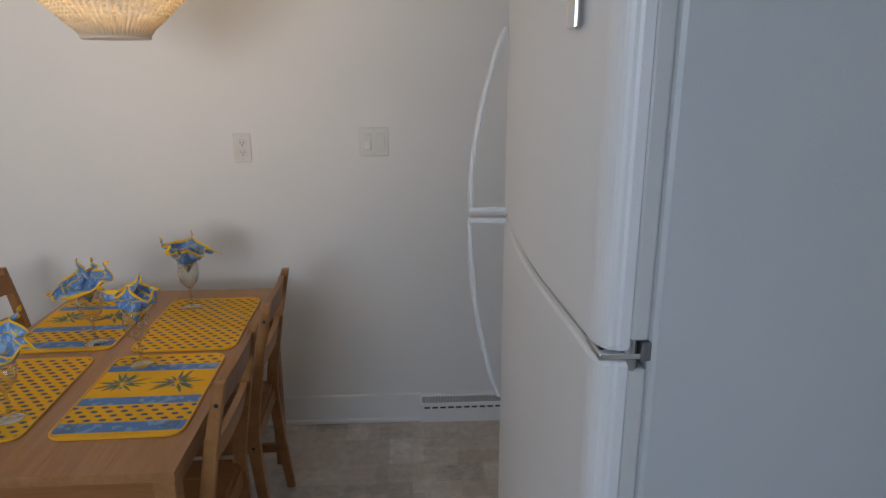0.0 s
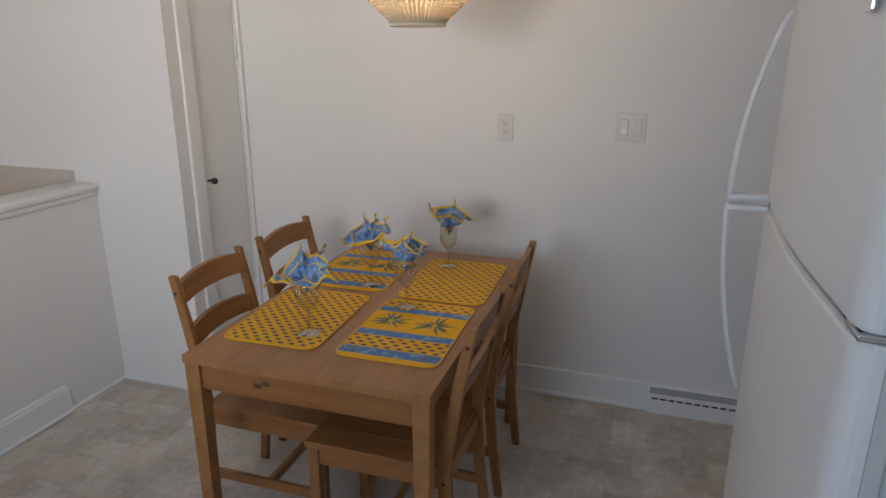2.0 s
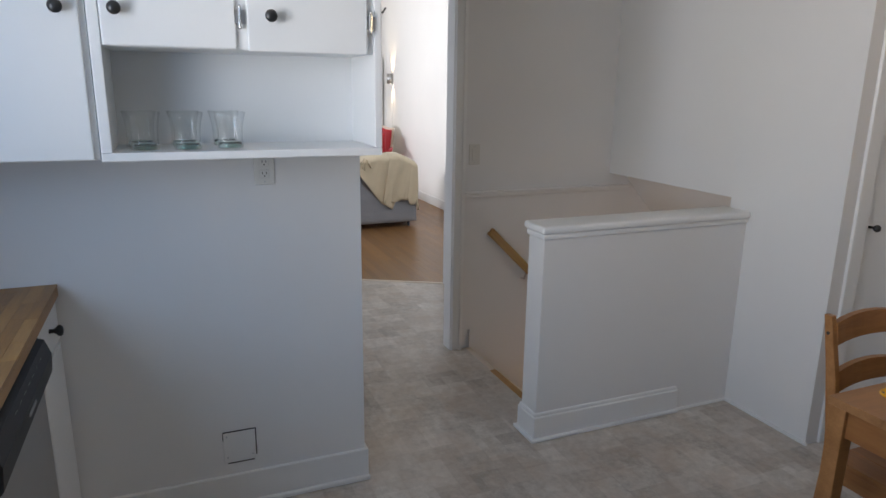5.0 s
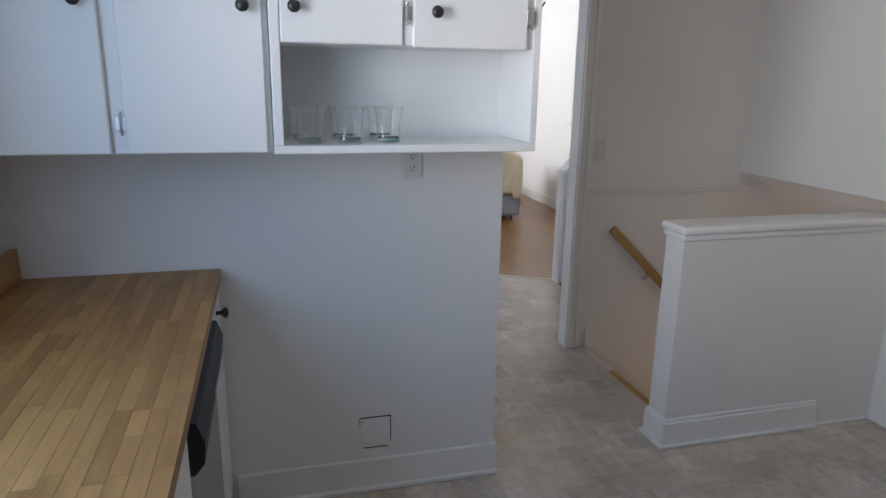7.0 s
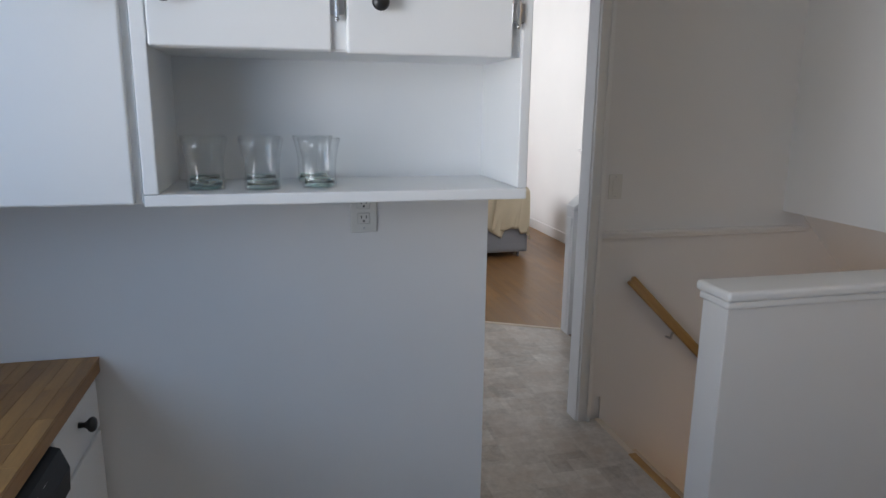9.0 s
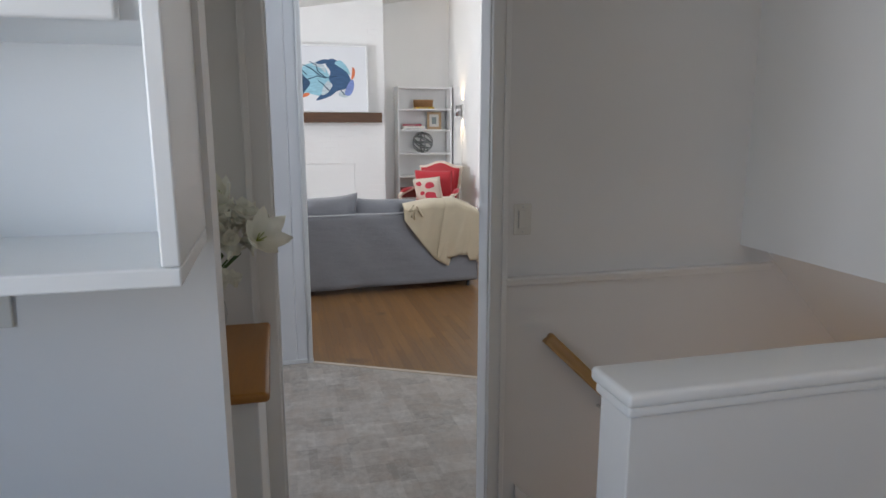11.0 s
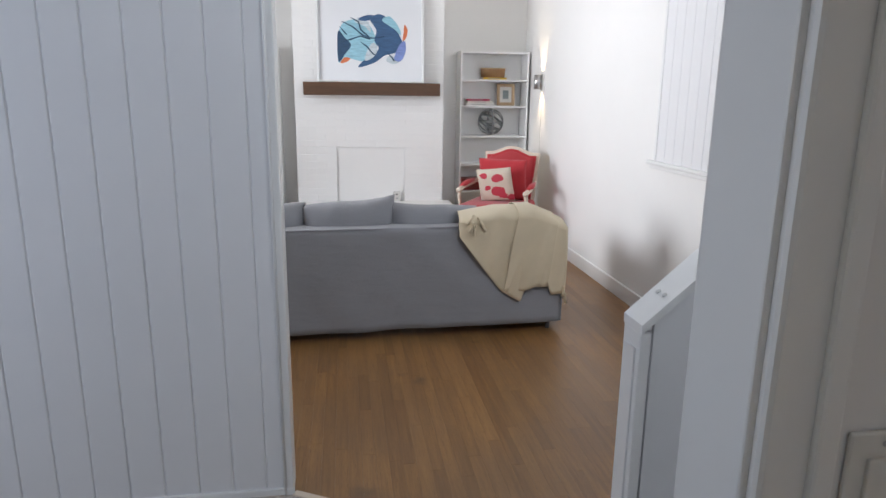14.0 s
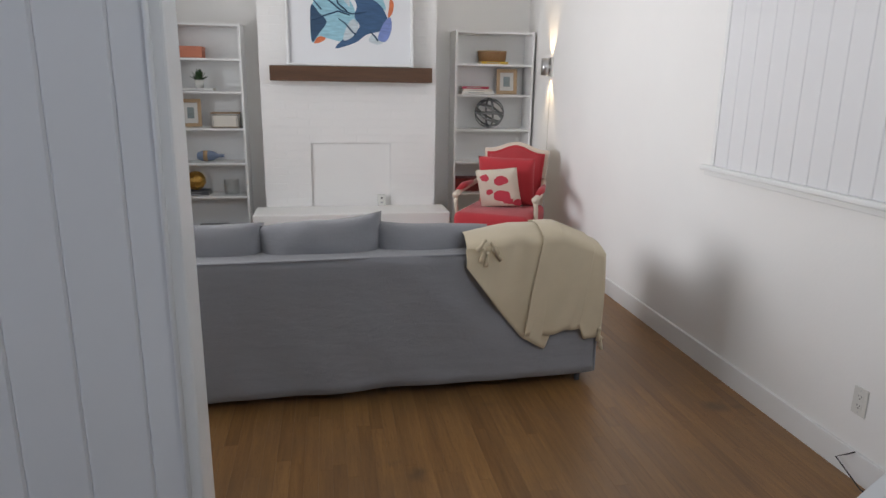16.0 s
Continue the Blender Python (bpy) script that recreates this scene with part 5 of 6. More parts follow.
# bookcases
def bookcase(y0, y1, label):
    w = y1 - y0
    ob = thing("bookcase", (LW + 0.003, y0, -0.002), label, "bookcase", "bookcases beside the fireplace")
    d = 0.288
    part("side", rounded(0, d, 0, 0.021, 0, 2.012, 0.0015, 1), M_CASE, ob)
    part("side", rounded(0, d, w - 0.021, w, 0, 2.012, 0.0015, 1), M_CASE, ob)
    part("back", rounded(0.002, 0.010, 0.021, w - 0.021, 0.06, 1.992, 0.001, 1), M_CASE, ob)
    for z in (1.992, 1.69, 1.4, 1.065, 0.742, 0.427, 0.09):
        part("shelf", rounded(0.010, d - 0.003, 0.021, w - 0.021, z - 0.004, z + 0.016, 0.0015, 1), M_CASE, ob)
    part("plinth", rounded(d - 0.03, d - 0.012, 0.021, w - 0.021, 0.0, 0.086, 0.001, 1), M_CASE, ob)
    return ob


bookcase(2.187, 2.972, "tall white bookcase with a few ornaments, near the armchair")
bookcase(-0.59, 0.205, "tall white bookcase with ornaments and plants on its shelves")
ZS = [1.708, 1.418, 1.083, 0.760, 0.445]
M_CORAL = paint("coral_card", (0.62, 0.22, 0.13), 0.6)
M_BASKET = wood("basket_weave", (0.40, 0.24, 0.11), (0.24, 0.12, 0.05), (20, 20, 60), 0.7)
M_GOLD = paint("gold_leaf", (0.62, 0.38, 0.10), 0.35, 0.1, 120, 0.4, 1.0)
M_BLUEGLASS = paint("glazed_blue", (0.22, 0.28, 0.40), 0.2, 0.1)
M_TAN = wood("cork_tan", (0.45, 0.31, 0.17), (0.33, 0.21, 0.11), (5, 5, 5), 0.7)
M_PAGE = paint("page_paper", (0.78, 0.74, 0.66), 0.8)
M_WHITECOV = paint("white_cover", (0.78, 0.77, 0.74), 0.45)
M_REDCOV = paint("crimson_cover", (0.42, 0.03, 0.08), 0.45)
M_GREYCOV = paint("slate_cover", (0.09, 0.09, 0.10), 0.5)
M_YELCOV = paint("yellow_cover", (0.70, 0.45, 0.04), 0.5)
M_DARKRED = paint("dark_red_box", (0.22, 0.03, 0.025), 0.5)
M_WIRE = paint("grey_metal_band", (0.30, 0.31, 0.31), 0.35, 0.1, 80, 0.2, 0.9)
M_SUCC = paint("succulent_green", (0.05, 0.10, 0.04), 0.5, 0.2)
M_PHOTO = inked("photo_print", (0.25, 0.30, 0.30))


def book(x, y, z, w, d, h, cover, label, turn=0):
    ob = thing("book", (x, y, z), label, "book", "", turn)
    part("pages", rounded(0.004, d - 0.004, -w / 2 + 0.003, w / 2 - 0.004, 0.002, h - 0.002, 0.0008, 1), M_PAGE, ob, "cream page block")
    part("cover", boxes((0, d, -w / 2, w / 2, 0, 0.0025), (0, d, -w / 2, w / 2, h - 0.0025, h), (d - 0.003, d, -w / 2, w / 2, 0.0025, h - 0.0025)), cover, ob)
    part("title_bar", rounded(d, d + 0.0006, -w * 0.3, w * 0.2, h * 0.35, h * 0.65, 0.0002, 1), M_GASKET, ob)
    return ob


def picture(x, y, z, w, h, lean, turn, label):
    ob = thing("picture_frame", (x, y, z), label, "picture frame")
    ob.matrix_basis = pose(x, y, z, 0, lean, turn)
    b = w * 0.17
    for a0, a1, c0, c1 in ((-w / 2, -w / 2 + b, 0, h), (w / 2 - b, w / 2, 0, h), (-w / 2 + b, w / 2 - b, 0, b), (-w / 2 + b, w / 2 - b, h - b, h)):
        part("frame", rounded(0, 0.016, a0, a1, c0, c1, 0.002), M_FRAMEWOOD, ob)
    part("mount", rounded(0.002, 0.008, -w / 2 + b, w / 2 - b, b, h - b, 0.0005, 1), M_WHITECOV, ob, "white mount")
    part("print", rounded(0.008, 0.009, -w * 0.16, w * 0.16, h * 0.3, h * 0.7, 0.0003, 1), M_PHOTO, ob, "small faded print")
    return ob


# right-hand case
bk = thing("storage_basket", (-10.62, 2.59, ZS[0] + 0.022), "oval bent-wood basket on a yellow book", "basket")
part("wall", lathe([(0.128, 0.0), (0.138, 0.10), (0.133, 0.10), (0.123, 0.006), (0.001, 0.006), (0.001, 0.0)], 30), M_BASKET, bk, "", True, Matrix.Diagonal((0.62, 1.06, 1, 1)))
part("rim", lathe([(0.138, 0.092), (0.142, 0.097), (0.138, 0.104), (0.132, 0.104)], 30, True), M_FRAMEWOOD, bk, "", True, Matrix.Diagonal((0.62, 1.06, 1, 1)))
book(-10.69, 2.59, ZS[0], 0.27, 0.19, 0.021, M_YELCOV, "thin yellow book lying flat under a basket")
picture(-10.60, 2.745, ZS[1], 0.205, 0.245, -7, -8, "pale wooden picture frame with a small print")
book(-10.66, 2.42, ZS[1], 0.32, 0.2, 0.026, M_WHITECOV, "white book lying flat in a stack")
book(-10.655, 2.415, ZS[1] + 0.026, 0.29, 0.19, 0.022, M_PAGE, "cream book lying flat in a stack", 2)
book(-10.65, 2.40, ZS[1] + 0.048, 0.27, 0.185, 0.024, M_REDCOV, "crimson book lying on top of a stack", -2)
orb = thing("metal_orb", (-10.58, 2.57, ZS[2] + 0.15), "openwork orb of interlaced grey metal bands", "ornament")
bands = [(0, 0), (90, 0), (60, 60), (-60, 60), (35, 120), (90, 90), (-35, 20)]
for rx, rz in bands:
    bm = lathe([(0.149, -0.010), (0.149, 0.010), (0.1455, 0.010), (0.1455, -0.010)], 40, True)
    part("band", bm, M_WIRE, orb, "", True, pose(0, 0, 0, rx, 0, rz))
bx = thing("keepsake_box", (-10.64, 2.36, ZS[4]), "dark red lidded keepsake box", "box")
part("body", rounded(-0.08, 0.1, -0.13, 0.13, 0, 0.10, 0.004), M_DARKRED, bx)
part("lid", rounded(-0.084, 0.104, -0.134, 0.134, 0.1, 0.135, 0.005), M_DARKRED, bx)
# left-hand case
cb = thing("card_box", (-10.62, -0.26, ZS[0]), "coral red card storage box", "box")
part("body", rounded(-0.09, 0.09, -0.14, 0.11, 0, 0.07, 0.003), M_CORAL, cb)
part("lid", rounded(-0.093, 0.093, -0.143, 0.113, 0.07, 0.1, 0.003), M_CORAL, cb)
book(-10.69, -0.20, ZS[1], 0.26, 0.19, 0.02, M_WHITECOV, "white book lying flat under a plant pot")
pp = thing("potted_succulent", (-10.59, -0.20, ZS[1] + 0.02), "small dark green succulent in a white pot", "plant")
part("pot", lathe([(0.032, 0), (0.043, 0.075), (0.039, 0.075), (0.036, 0.062), (0.001, 0.062), (0.001, 0.0)], 22), M_PLASTIC, pp, "", True)
lf = mesh_of("leaf", petal(0.10, 0.032, 0.35, 0.5), M_SUCC, True)
for i in range(16):
    o = new("leaf", lf)
    o.parent = pp
    o.matrix_basis = pose(0, 0, 0.066 + 0.006 * (i // 6), 0, -8 - 24 * (i // 6), 360 / 6.3 * i)
picture(-10.60, -0.30, ZS[2], 0.19, 0.255, -7, 6, "pale wooden picture frame with a landscape print")
wb = thing("wire_basket", (-10.6, 0.015, ZS[2]), "low wire basket with a tan rim", "basket")
for z in (0.004, 0.13):
    ring = [(a, b, z) for a, b in rrect(0.085, 0.125, 0.02)]
    part("rim", tube(ring + [ring[0]], 0.0045 if z > 0.1 else 0.003, 6), M_TAN, wb)
for a, b in rrect(0.085, 0.125, 0.02, 3):
    part("wire", tube([(a, b, 0.004), (a, b, 0.13)], 0.0016, 5), M_WIRE, wb)
part("liner", rounded(-0.08, 0.08, -0.12, 0.12, 0.003, 0.11, 0.004), M_PAGE, wb, "pale cloth liner")
bt = thing("ceramic_bottle", (-10.6, -0.19, ZS[3] + 0.05), "blue-grey and tan glazed bottle lying on its side", "bottle")
part("body", lathe([(0.002, -0.08), (0.03, -0.078), (0.048, -0.04), (0.05, 0.02), (0.042, 0.07), (0.018, 0.11), (0.014, 0.16), (0.018, 0.165), (0.002, 0.166)], 24), M_BLUEGLASS, bt, "", True, pose(0, 0, 0, -90, 0, 0))
part("band", lathe([(0.0505, -0.02), (0.0515, 0.0), (0.0505, 0.02)], 24), M_TAN, bt, "unglazed tan band", True, pose(0, 0, 0, -90, 0, 0))
book(-10.69, -0.29, ZS[4], 0.24, 0.19, 0.02, M_GREYCOV, "slate grey book lying flat")
book(-10.68, -0.29, ZS[4] + 0.02, 0.22, 0.18, 0.018, M_GREYCOV, "slate grey book lying on another", 3)
gbll = thing("gold_ball", (-10.6, -0.30, ZS[4] + 0.128), "gold ornamental ball of wound bands on grey books", "ornament")
bm = bmesh.new()
bmesh.ops.create_icosphere(bm, subdivisions=3, radius=0.083)
part("core", bm, M_GOLD, gbll, "", True)
for rx, rz in ((0, 0), (90, 0), (60, 60), (-60, 60), (35, 120), (90, 90), (-35, 20), (75, 140), (20, 40)):
    part("band", lathe([(0.089, -0.007), (0.091, 0.0), (0.089, 0.007), (0.083, 0.007), (0.083, -0.007)], 32, True), M_GOLD, gbll, "", True, pose(0, 0, 0, rx, 0, rz))
gj = thing("glass_jar", (-10.58, 0.03, ZS[4]), "wide clear glass jar", "jar")
part("body", lathe([(0.002, 0), (0.068, 0), (0.07, 0.01), (0.07, 0.14), (0.067, 0.14), (0.067, 0.012), (0.002, 0.008)], 28), M_GLASS, gj, "", True)
ld = thing("low_tray", (-10.58, -0.16, 0.108), "dark flat tray on the lowest shelf", "tray")
part("dish", rounded(-0.09, 0.09, -0.14, 0.14, 0, 0.03, 0.008, 2), M_GREYCOV, ld)

# wall sconce
sc = thing("wall_sconce", (-10.0, LN, 1.6), "slim metal up-and-down wall sconce, lit warm", "sconce")
part("backplate", rounded(-0.055, 0.055, -0.012, 0, -0.01, 0.16, 0.003), M_PLASTIC, sc)
part("shade", lathe([(0.038, 0.0), (0.038, 0.15), (0.035, 0.15), (0.035, 0.0)], 22, True), M_METAL, sc, "brushed metal cylinder", True, pose(0, -0.06, 0))
part("arm", rounded(-0.012, 0.012, -0.03, -0.008, 0.06, 0.09, 0.002), M_METAL, sc)
part("cord", tube([(0.0, -0.008, 0.0), (0.002, -0.006, -0.35), (-0.004, -0.006, -0.7), (0.0, -0.008, -1.45)], 0.003, 6), M_PLASTIC, sc)

# planked panel on the north wall
pan = thing("wall_panel", (-7.30, LN, 1.105), "white tongue-and-groove panel with a moulded sill on the wall", "panel", kind="structure")
pm = mesh_of("plank", rounded(0, 0.11799, -0.012, 0.001, 0.0, 2.05, 0.0045, 1), M_PLANK)
for i in range(17):
    o = new("plank", pm)
    o.parent = pan
    o.matrix_basis = pose(0.062 + i * 0.118, 0, 0)
part("sill", rounded(-0.05, 2.1, -0.032, 0, -0.028, 0.0, 0.008, 3), M_TRIM, pan, "moulded white sill")
part("apron", rounded(-0.02, 2.1, -0.016, 0, -0.055, -0.028, 0.005, 2), M_TRIM, pan)
part("side_trim", rounded(0.03, 0.06, -0.016, 0, 0.0, 2.05, 0.004), M_TRIM, pan)

# tongue-and-groove partition in the hall
core = bpy.data.objects["wall_plank_core"]
pm = mesh_of("plank", rounded(-0.016, 0.0, 0.0, 0.12499, 0.0, 3.0, 0.0052, 1), M_PLANK)
for i in range(22):
    o = new("plank", pm)
    o.parent = core
    o.matrix_basis = pose(-5.345, 0.565 - 0.125 * (i + 1), 0)
part("plank", rounded(-5.361, -5.345, 0.565, 0.632, 0, 3.0, 0.004, 1), M_PLANK, core)
part("corner_board", rounded(-5.455, -5.337, 0.632, 0.664, 0, 3.0, 0.006, 2), M_TRIM, core, "rounded corner board")
part("corner_bead", tube([(-5.338, 0.634, 0), (-5.338, 0.634, 3.0)], 0.006, 8), M_TRIM, core, "", True)


# sofa: local x runs along its back, local y from the back to the front
sofa = thing("sofa", (-6.995, 1.10, 0), "grey slipcovered sofa with loose back cushions, seen from behind", "sofa", "", 92)
HL = 1.205
bm = bmesh.new()
NX, NZ = 90, 16
grid = {}
for side in (0, 1):
    for i in range(NX + 1):
        for k in range(NZ + 1):
            x = -HL + 2 * HL * i / NX
            f = k / NZ
            z = 0.055 + (0.712 - 0.055) * f
            low = (1 - f) ** 2
            y = 0.02 * f - 0.022 * low + 0.010 * low * math.sin(7 * x + 1.3 * math.sin(3 * x)) + 0.005 * math.sin(16 * x + 9 * f) * (1 - f) ** 1.5 + 0.004 * math.sin(3.1 * x + 2) * (1 - f)
            y -= 0.014 * math.exp(-((x - 0.75) * 4 + (f - 0.2) * 3) ** 2 * 3)
            zz = z + low * 0.006 * math.sin(2.3 * x) 
            edge = min(1, (HL - abs(x)) / 0.03)
            y += 0.012 * (1 - edge)
            if k == NZ:
                y += 0.008
            grid[side, i, k] = bm.verts.new((x, y + 0.012 * side, zz))
for side in (0, 1):
    for i in range(NX):
        for k in range(NZ):
            bm.faces.new((grid[side, i, k], grid[side, i + 1, k], grid[side, i + 1, k + 1], grid[side, i, k + 1]))
for i in range(NX):
    for k in (0, NZ):
        bm.faces.new((grid[0, i, k], grid[0, i + 1, k], grid[1, i + 1, k], grid[1, i, k]))
for k in range(NZ):
    for i in (0, NX):
        bm.faces.new((grid[0, i, k], grid[0, i, k + 1], grid[1, i, k + 1], grid[1, i, k]))
part("back_cover", bm, M_SOFA, sofa, "", True)
part("back_frame", rounded(-HL + 0.006, HL - 0.006, 0.026, 0.24, 0.10, 0.708, 0.02, 3), M_SOFA, sofa)
part("top_welt", tube([(-HL + 0.01, 0.026, 0.708), (HL - 0.01, 0.026, 0.708)], 0.006, 8), M_SOFA, sofa, "", True)
for s in (-1, 1):
    part("arm", rounded(s * (HL - 0.1) - 0.1, s * (HL - 0.1) + 0.1, 0.02, 0.94, 0.10, 0.60, 0.04, 4), M_SOFA, sofa)
    part("arm_skirt", rounded(s * (HL - 0.004) - 0.006, s * (HL - 0.004) + 0.006, -0.005, 0.94, 0.055, 0.35, 0.004), M_SOFA, sofa)
    for yy in (0.025, 0.86):
        part("leg", tube([(s * (HL - 0.085), yy, 0.0), (s * (HL - 0.085), yy, 0.11)], 0.018, 10, [0.75, 1]), M_GREYCOV, sofa, "dark leg")
part("base", rounded(-HL + 0.2, HL - 0.2, 0.2, 0.92, 0.12, 0.28, 0.02, 2), M_SOFA, sofa)


def pillow(w, h, t, seed, corner=0.0):
    """A soft cushion standing in the x-z plane with its base at z = 0; corner lifts the ends of the top edge."""
    rnd = random.Random(seed)
    ph = [rnd.uniform(0, 6.28) for _ in range(4)]
    N, bm = 22, bmesh.new()
    g = {}
    for s in (-1, 1):
        for i in range(N + 1):
            for k in range(N + 1):
                u, v = 2 * i / N - 1, 2 * k / N - 1
                puff = ((1 - abs(u) ** 3.2) * (1 - abs(v) ** 3.2)) ** 0.5
                x = u * w / 2 * (1 - 0.05 * (1 - v * v) * 0 - 0.04 * (1 - abs(v) ** 2) * abs(u))
                z = h / 2 + v * h / 2 * (1 - 0.06 * (1 - u * u) * (1 if v < 0 else 0.5)) + corner * max(0, v) * u * abs(u)
                y = s * t / 2 * puff + 0.006 * math.sin(5 * u + ph[0] + 3 * v) * puff + 0.004 * math.sin(11 * u * v + ph[1]) * puff
                g[s, i, k] = bm.verts.new((x, y, z)) if s == -1 or 0 < i < N and 0 < k < N else g[-1, i, k]
    for s in (-1, 1):
        for i in range(N):
            for k in range(N):
                try:
                    bm.faces.new((g[s, i, k], g[s, i + 1, k], g[s, i + 1, k + 1], g[s, i, k + 1]))
                except ValueError:
                    pass
    return bm


for cx, w, top, cor, lean in ((-0.775, 0.64, 0.85, 0.0, -6), (-0.185, 0.60, 0.862, 0.032, -4), (0.37, 0.59, 0.828, -0.018, -5), (0.86, 0.46, 0.80, 0.0, -4)):
    part("back_cushion", pillow(w, 0.46, 0.19, int(cx * 100) + 200, cor), M_SOFA, sofa, "plump grey back cushion", True, pose(cx, 0.215, top - 0.46, lean, 0, 0))
for i in range(2):
    part("seat_cushion", rounded(-0.99 + 0.99 * i, 0.985 * i, 0.26, 0.93, 0.28, 0.45, 0.04, 4), M_SOFA, sofa)


# throw over the end of the sofa back (local frame of the sofa)
throw = thing("throw_blanket", (-6.995, 1.10, 0), "cream wool throw with tassels draped over the sofa back", "blanket", "", 92)


def drape(x0, x1, bottom, topz, lift, slant, nx=64, nz=26):
    """A hanging sheet: over the cushion top, then down the back to bottom(x)."""
    bm = bmesh.new()
    rows = []
    for i in range(nx + 1):
        f = i / nx
        x = x0 + (x1 - x0) * f
        zt, zb = topz(x), bottom(x)
        col = []
        for k in range(nz + 1):
            s = k / nz
            if s < 0.12:
                a = s / 0.12
                y, z = 0.30 - 0.04 * a, zt - 0.10 * (1 - a) ** 1.4
            elif s < 0.30:
                a = (s - 0.12) / 0.18
                y, z = 0.26 - 0.270 * a, zt + 0.018 * math.sin(math.pi * a) - 0.03 * a * a
            else:
                a = (s - 0.30) / 0.70
                y, z = -0.010 - 0.010 * a, (zt - 0.03) + (zb - zt + 0.03) * a
                y -= (0.006 + 0.020 * a) * (0.5 + 0.5 * math.sin(23 * x + 1.5 * a + 1.2 * math.sin(7 * x))) + 0.004 * math.sin(46 * x + 5 * a)
            col.append(bm.verts.new((x + slant(f, s) + 0.006 * math.sin(5 * s + 9 * x) * s, y - lift * (1 if s > 0.25 else 0.3), z + lift * 0.8)))
        rows.append(col)
    for a, b in zip(rows, rows[1:]):
        for k in range(nz):
            bm.faces.new((a[k], a[k + 1], b[k + 1], b[k]))
    return bm


def bottom_main(x):
    if x < 0.78:
        return 0.66 - (x - 0.49) / 0.29 * 0.375
    if x < 0.905:
        return 0.285 - (x - 0.78) / 0.125 * 0.075
    if x < 0.95:
        return 0.21 + (x - 0.905) / 0.045 * 0.10
    return 0.31 if x < 1.09 else 0.31 - 0.06 * min(1, (x - 1.09) / 0.02)


def bottom_fold(x):
    return 0.272 + 0.038 * min(1, max(0, (x - 0.89) / 0.26)) + 0.006 * math.sin(30 * x)


def top_main(x):
    y = x + 1.10
    return 0.775 + 0.038 * min(1, max(0, (y - 1.6) / 0.25)) - 0.06 * max(0, (y - 2.10) / 0.15)


for nm, a, b, low_edge, lift, slant in (
        ("blanket", 0.490, 1.218, bottom_main, 0.0, lambda f, s: 0.057 * (1 - f) * (1 - min(1, s / 0.34))),
        ("fold", 0.89, 1.160, bottom_fold, 0.014, lambda f, s: -(0.104 * (1 - f) + 0.073 * f) * max(0, (s - 0.2) / 0.8))):
    ob = part(nm, drape(a, b, low_edge, top_main, lift, slant), M_THROW, throw, "" if nm == "blanket" else "folded-over layer", True)
    so = ob.modifiers.new("thickness", "SOLIDIFY")
    so.thickness = 0.003


def tassel(x, y, z, turn=0):
    part("tassel", lathe([(0.002, 0.0), (0.009, -0.008), (0.010, -0.016), (0.005, -0.024), (0.008, -0.032), (0.012, -0.075), (0.002, -0.076)], 10), M_THROW, throw, "knotted tassel", True, pose(x, y, z, 0, turn, 0))


for x, y, z, tr in ((0.585, -0.03, 0.80, 35), (0.605, -0.034, 0.785, -30), (0.575, -0.03, 0.755, 12), (0.615, -0.03, 0.75, -38), (0.595, -0.034, 0.735, 8), (1.205, -0.03, 0.31, 5), (1.215, -0.025, 0.26, -5), (1.232, 0.02, 0.46, 10), (1.229, 0.05, 0.53, 0)):
    tassel(x, y, z, tr)


# armchair, facing local +x
arm = thing("armchair", (-9.35, 2.40, 0), "red upholstered armchair with a carved cream wooden frame", "armchair", "", -30)
seat = rounded(-0.30, 0.37, -0.315, 0.315, 0.345, 0.50, 0.05, 4)
part("seat_cushion", seat, M_RED, arm, "thick red seat cushion", True)
part("seat_base", rounded(-0.32, 0.34, -0.31, 0.31, 0.255, 0.36, 0.025, 3), M_RED, arm, "", True)
part("seat_rail", rounded(-0.33, 0.35, -0.325, 0.325, 0.20, 0.262, 0.012, 2), M_CREAM, arm)


def back_outline(m):
    w, out = 0.295 - m, []
    for i in range(9):
        f = i / 8 * 2 - 1
        out.append((f * w, 0.965 - m + 0.055 * math.cos(f * math.pi / 2) ** 1.5 + 0.012 * math.cos(f * 3 * math.pi / 2)))
    return [(-w * 0.86, 0.30 + m)] + out + [(w * 0.86, 0.30 + m)]


tilt = pose(-0.30, 0, 0) @ pose(0, 0, 0, 0, -9, 0)
part("back_frame", prism(back_outline(0.0), "x", -0.035, 0.0), M_CREAM, arm, "carved cream back frame", False, tilt)
bm = prism(back_outline(0.032), "x", -0.001, 0.055)
bmesh.ops.bevel(bm, geom=[e for e in bm.edges if abs(e.verts[0].co.x - e.verts[1].co.x) < 1e-5 and e.verts[0].co.x > 0.05], offset=0.03, segments=3, affect="EDGES")
part("back_pad", bm, M_RED, arm, "red padded back", True, tilt)
part("back_cushion", pillow(0.50, 0.43, 0.13, 5), M_RED, arm, "loose red back cushion", True, pose(-0.165, 0, 0.49, 0, 0, 90) @ pose(0, 0, 0, 9, 0, 0))
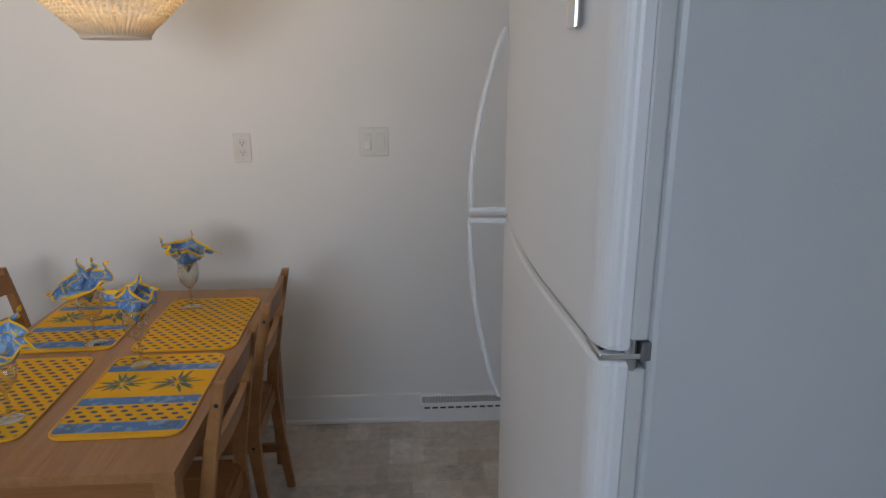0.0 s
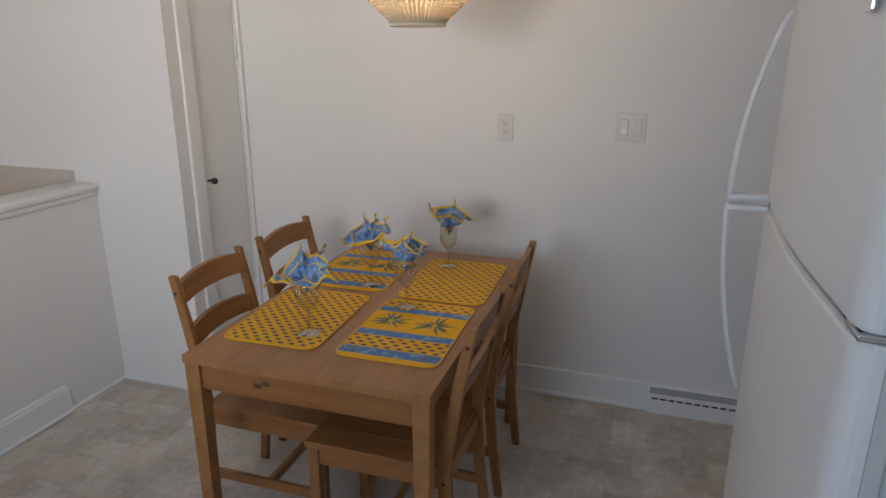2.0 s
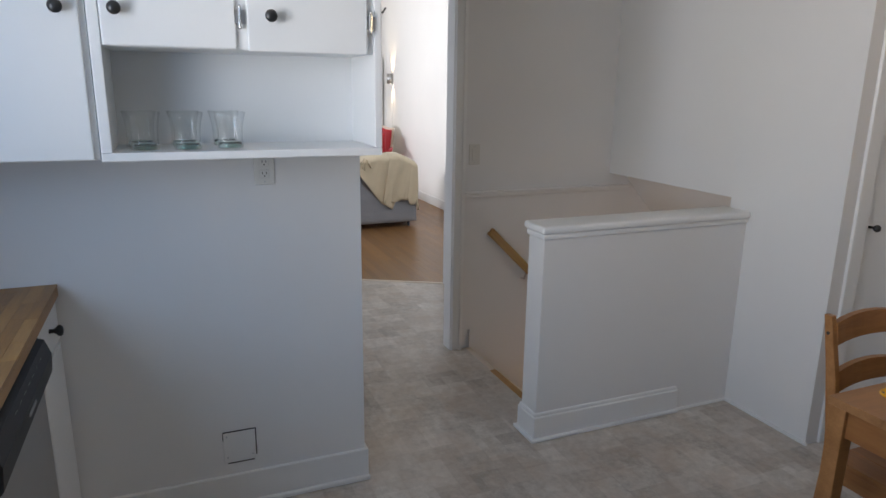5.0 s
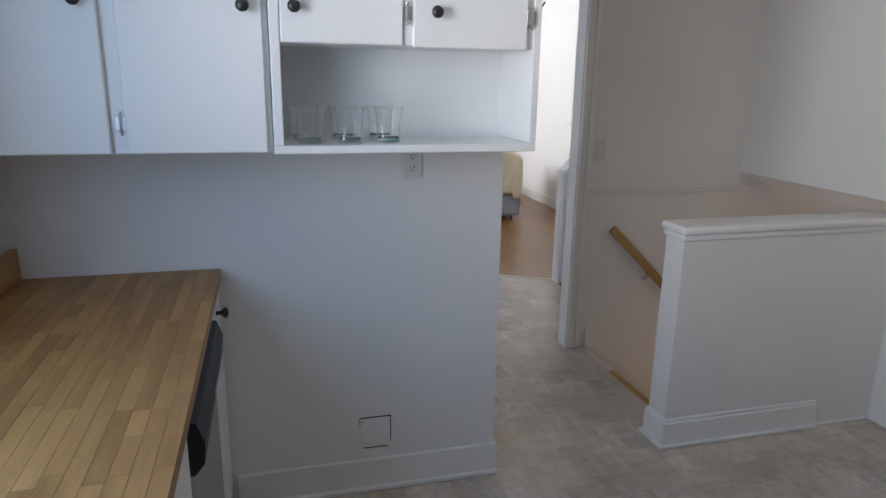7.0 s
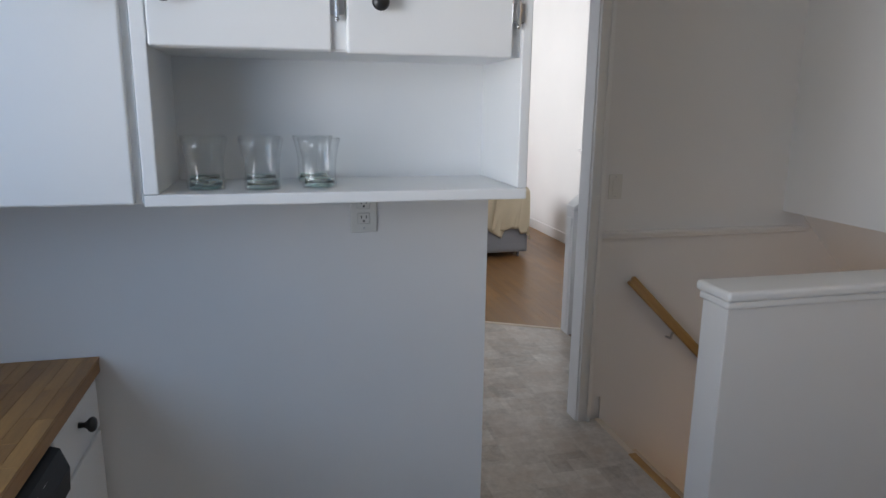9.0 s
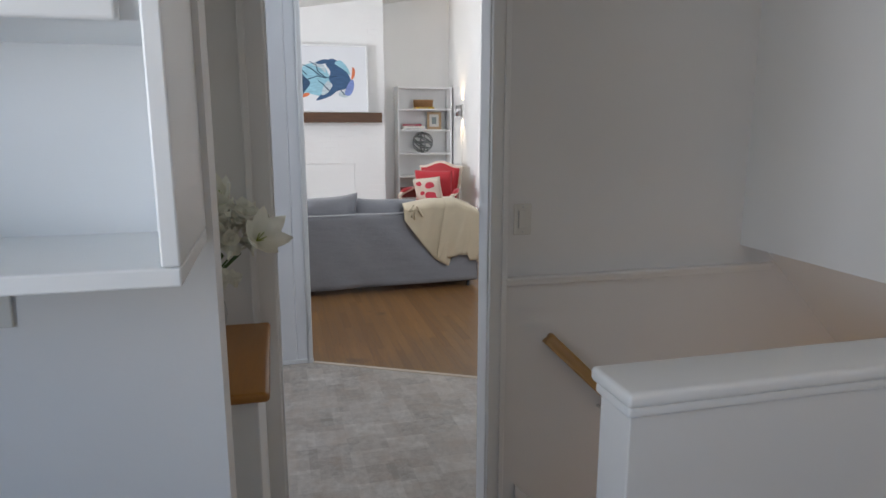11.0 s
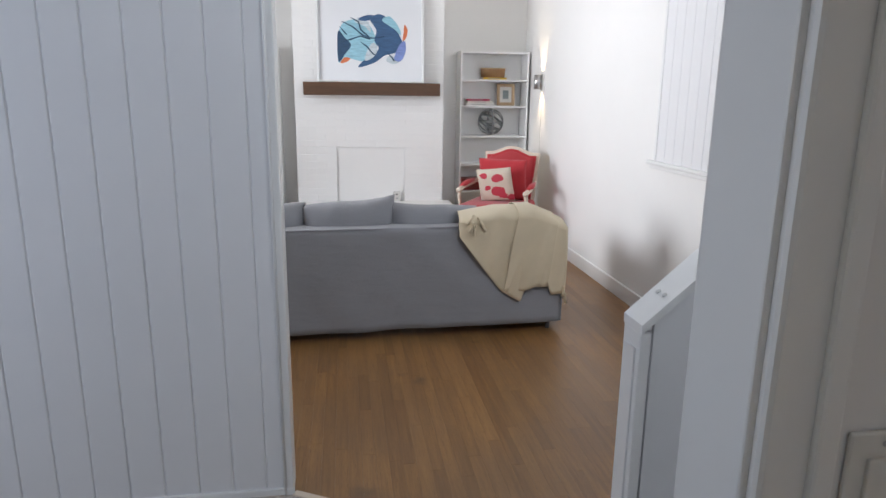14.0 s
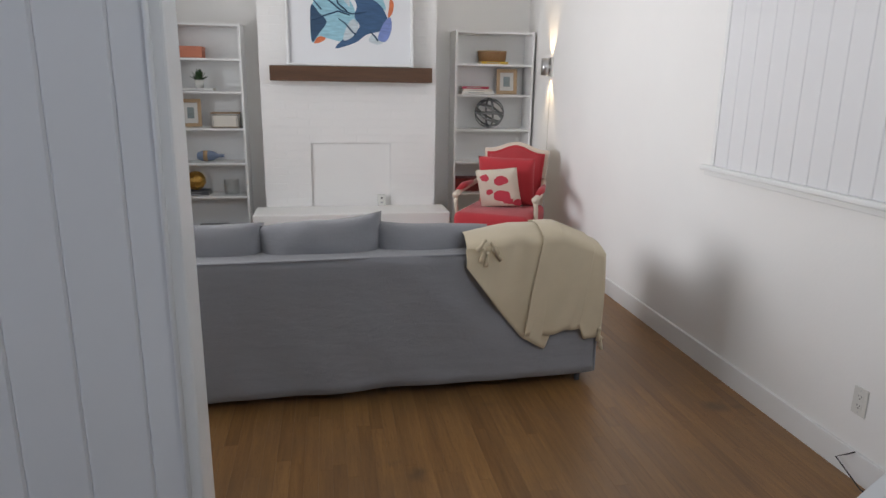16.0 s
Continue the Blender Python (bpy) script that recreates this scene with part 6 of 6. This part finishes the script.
for s in (-1, 1):
    part("front_leg", tube([(0.31, s * 0.29, 0.0), (0.335, s * 0.30, 0.09), (0.32, s * 0.295, 0.21)], 0.022, 10, [0.6, 0.85, 1.2]), M_CREAM, arm, "", True)
    part("back_leg", tube([(-0.40, s * 0.25, 0.0), (-0.33, s * 0.26, 0.22)], 0.022, 10, [0.7, 1.1]), M_CREAM, arm, "", True)
    part("arm_post", tube([(0.20, s * 0.325, 0.22), (0.17, s * 0.335, 0.40), (0.215, s * 0.34, 0.55), (0.23, s * 0.335, 0.625)], 0.02, 10, [1.3, 0.9, 0.9, 1.1]), M_CREAM, arm, "curved cream arm post", True)
    part("arm_rail", tube([(0.25, s * 0.335, 0.62), (0.10, s * 0.34, 0.64), (-0.15, s * 0.32, 0.66), (-0.36, s * 0.28, 0.70)], 0.023, 10, [1.2, 1, 0.9, 1]), M_CREAM, arm, "", True)
    part("arm_pad", tube([(0.17, s * 0.338, 0.652), (0.02, s * 0.338, 0.668), (-0.16, s * 0.32, 0.678)], 0.03, 10, [0.6, 1, 0.6]), M_RED, arm, "red arm pad", True)


def poppy():
    m, n, l, b = nodes_of("poppy_print")
    v = coords(n, l)
    vo = n.new("ShaderNodeTexVoronoi")
    vo.inputs["Scale"].default_value = 7.4
    vo.inputs["Randomness"].default_value = 0.75
    mp = n.new("ShaderNodeMapping")
    mp.inputs["Scale"].default_value = (0.8, 0.8, 1.15)
    l.new(v, mp.inputs[0])
    l.new(mp.outputs[0], vo.inputs["Vector"])
    wob = noise_tex(n, l, v, 14, 2)
    d = mathn(n, l, "ADD", vo.outputs["Distance"], mathn(n, l, "MULTIPLY_ADD", wob, 0.25, -0.12))
    c = mixc(n, l, mathn(n, l, "LESS_THAN", d, 0.45), (0.62, 0.54, 0.44), (0.48, 0.045, 0.07))
    l.new(c, b.inputs["Base Color"])
    b.inputs["Roughness"].default_value = 0.9
    bump(n, l, b, noise_tex(n, l, v, 600, 2), 0.4, 0.001)
    return m


solid("throw_pillow", pillow(0.36, 0.35, 0.11, 77), poppy(), "beige throw pillow with large red poppy shapes", "pillow", smooth=True, at=arm.matrix_basis @ pose(0.0, 0.0, 0.497, 0, 0, 90) @ pose(0, 0, 0, 14, -7, 0))

# things past the sofa: coffee table edge and papers
ct = thing("coffee_table", (-8.45, 1.25, 0), "low white coffee table in front of the hearth", "table")
part("top", rounded(-0.3, 0.3, -0.55, 0.55, 0.36, 0.395, 0.006), M_CAB, ct)
for sx in (-1, 1):
    for sy in (-1, 1):
        part("leg", rounded(sx * 0.26 - 0.02, sx * 0.26 + 0.02, sy * 0.5 - 0.02, sy * 0.5 + 0.02, 0, 0.36, 0.003), M_CAB, ct)

# floor cord near the outlet
fc = thing("power_lead", (-6.05, LN - 0.02, 0.0), "thin black cord plugged in along the baseboard", "cord")
part("cable", tube([(0.02, -0.002, 0.12), (0.0, -0.012, 0.10), (-0.05, -0.02, 0.06), (0.10, -0.03, 0.008), (0.5, -0.03, 0.005), (0.95, -0.03, 0.006)], 0.003, 6), M_BLACK, fc, "", True)

# ---- oak strips, nearest ones as separate pieces ----
LENS = [0.42, 0.6, 0.78, 0.95, 1.2]
STRIP = [mesh_of("floor_board", rounded(-q + 0.0002, 0, 0.0001, 0.0569, -0.014, -0.002, 0.0004, 1), M_FLOOR) for q in LENS]
rnd = random.Random(3)
rest, count = bmesh.new(), 0
row = 0
while -2.2 + row * 0.057 < LN:
    y = -2.2 + row * 0.057
    row += 1
    if y < 0.61:
        x = -5.452
    elif y < 1.722:
        x = EDGE0[0] + (EDGE1[0] - EDGE0[0]) * (min(y + 0.04, 1.722) - EDGE0[1]) / (EDGE1[1] - EDGE0[1]) + 0.004
    else:
        x = -4.76
    x = min(x, -4.76)
    first = True
    while x > LW + 0.03:
        i = rnd.randrange(5)
        q = LENS[i]
        if x - q < LW:
            q = x - LW
        if q == LENS[i] and y > 0.25 and x > -7.1 and count < 300:
            o = new("floor_board", STRIP[i])
            o.parent = wood_sub
            o.matrix_basis = pose(x, y, 0)
            count += 1
        else:
            vs = box(rest, x - q + 0.0004, x, y + 0.0004, y + 0.0566, -0.014, -0.002)
        x -= q
tagged(part("floor_boards", rest, M_FLOOR, wood_sub, "oak strip floor boards"), kind="stuff")
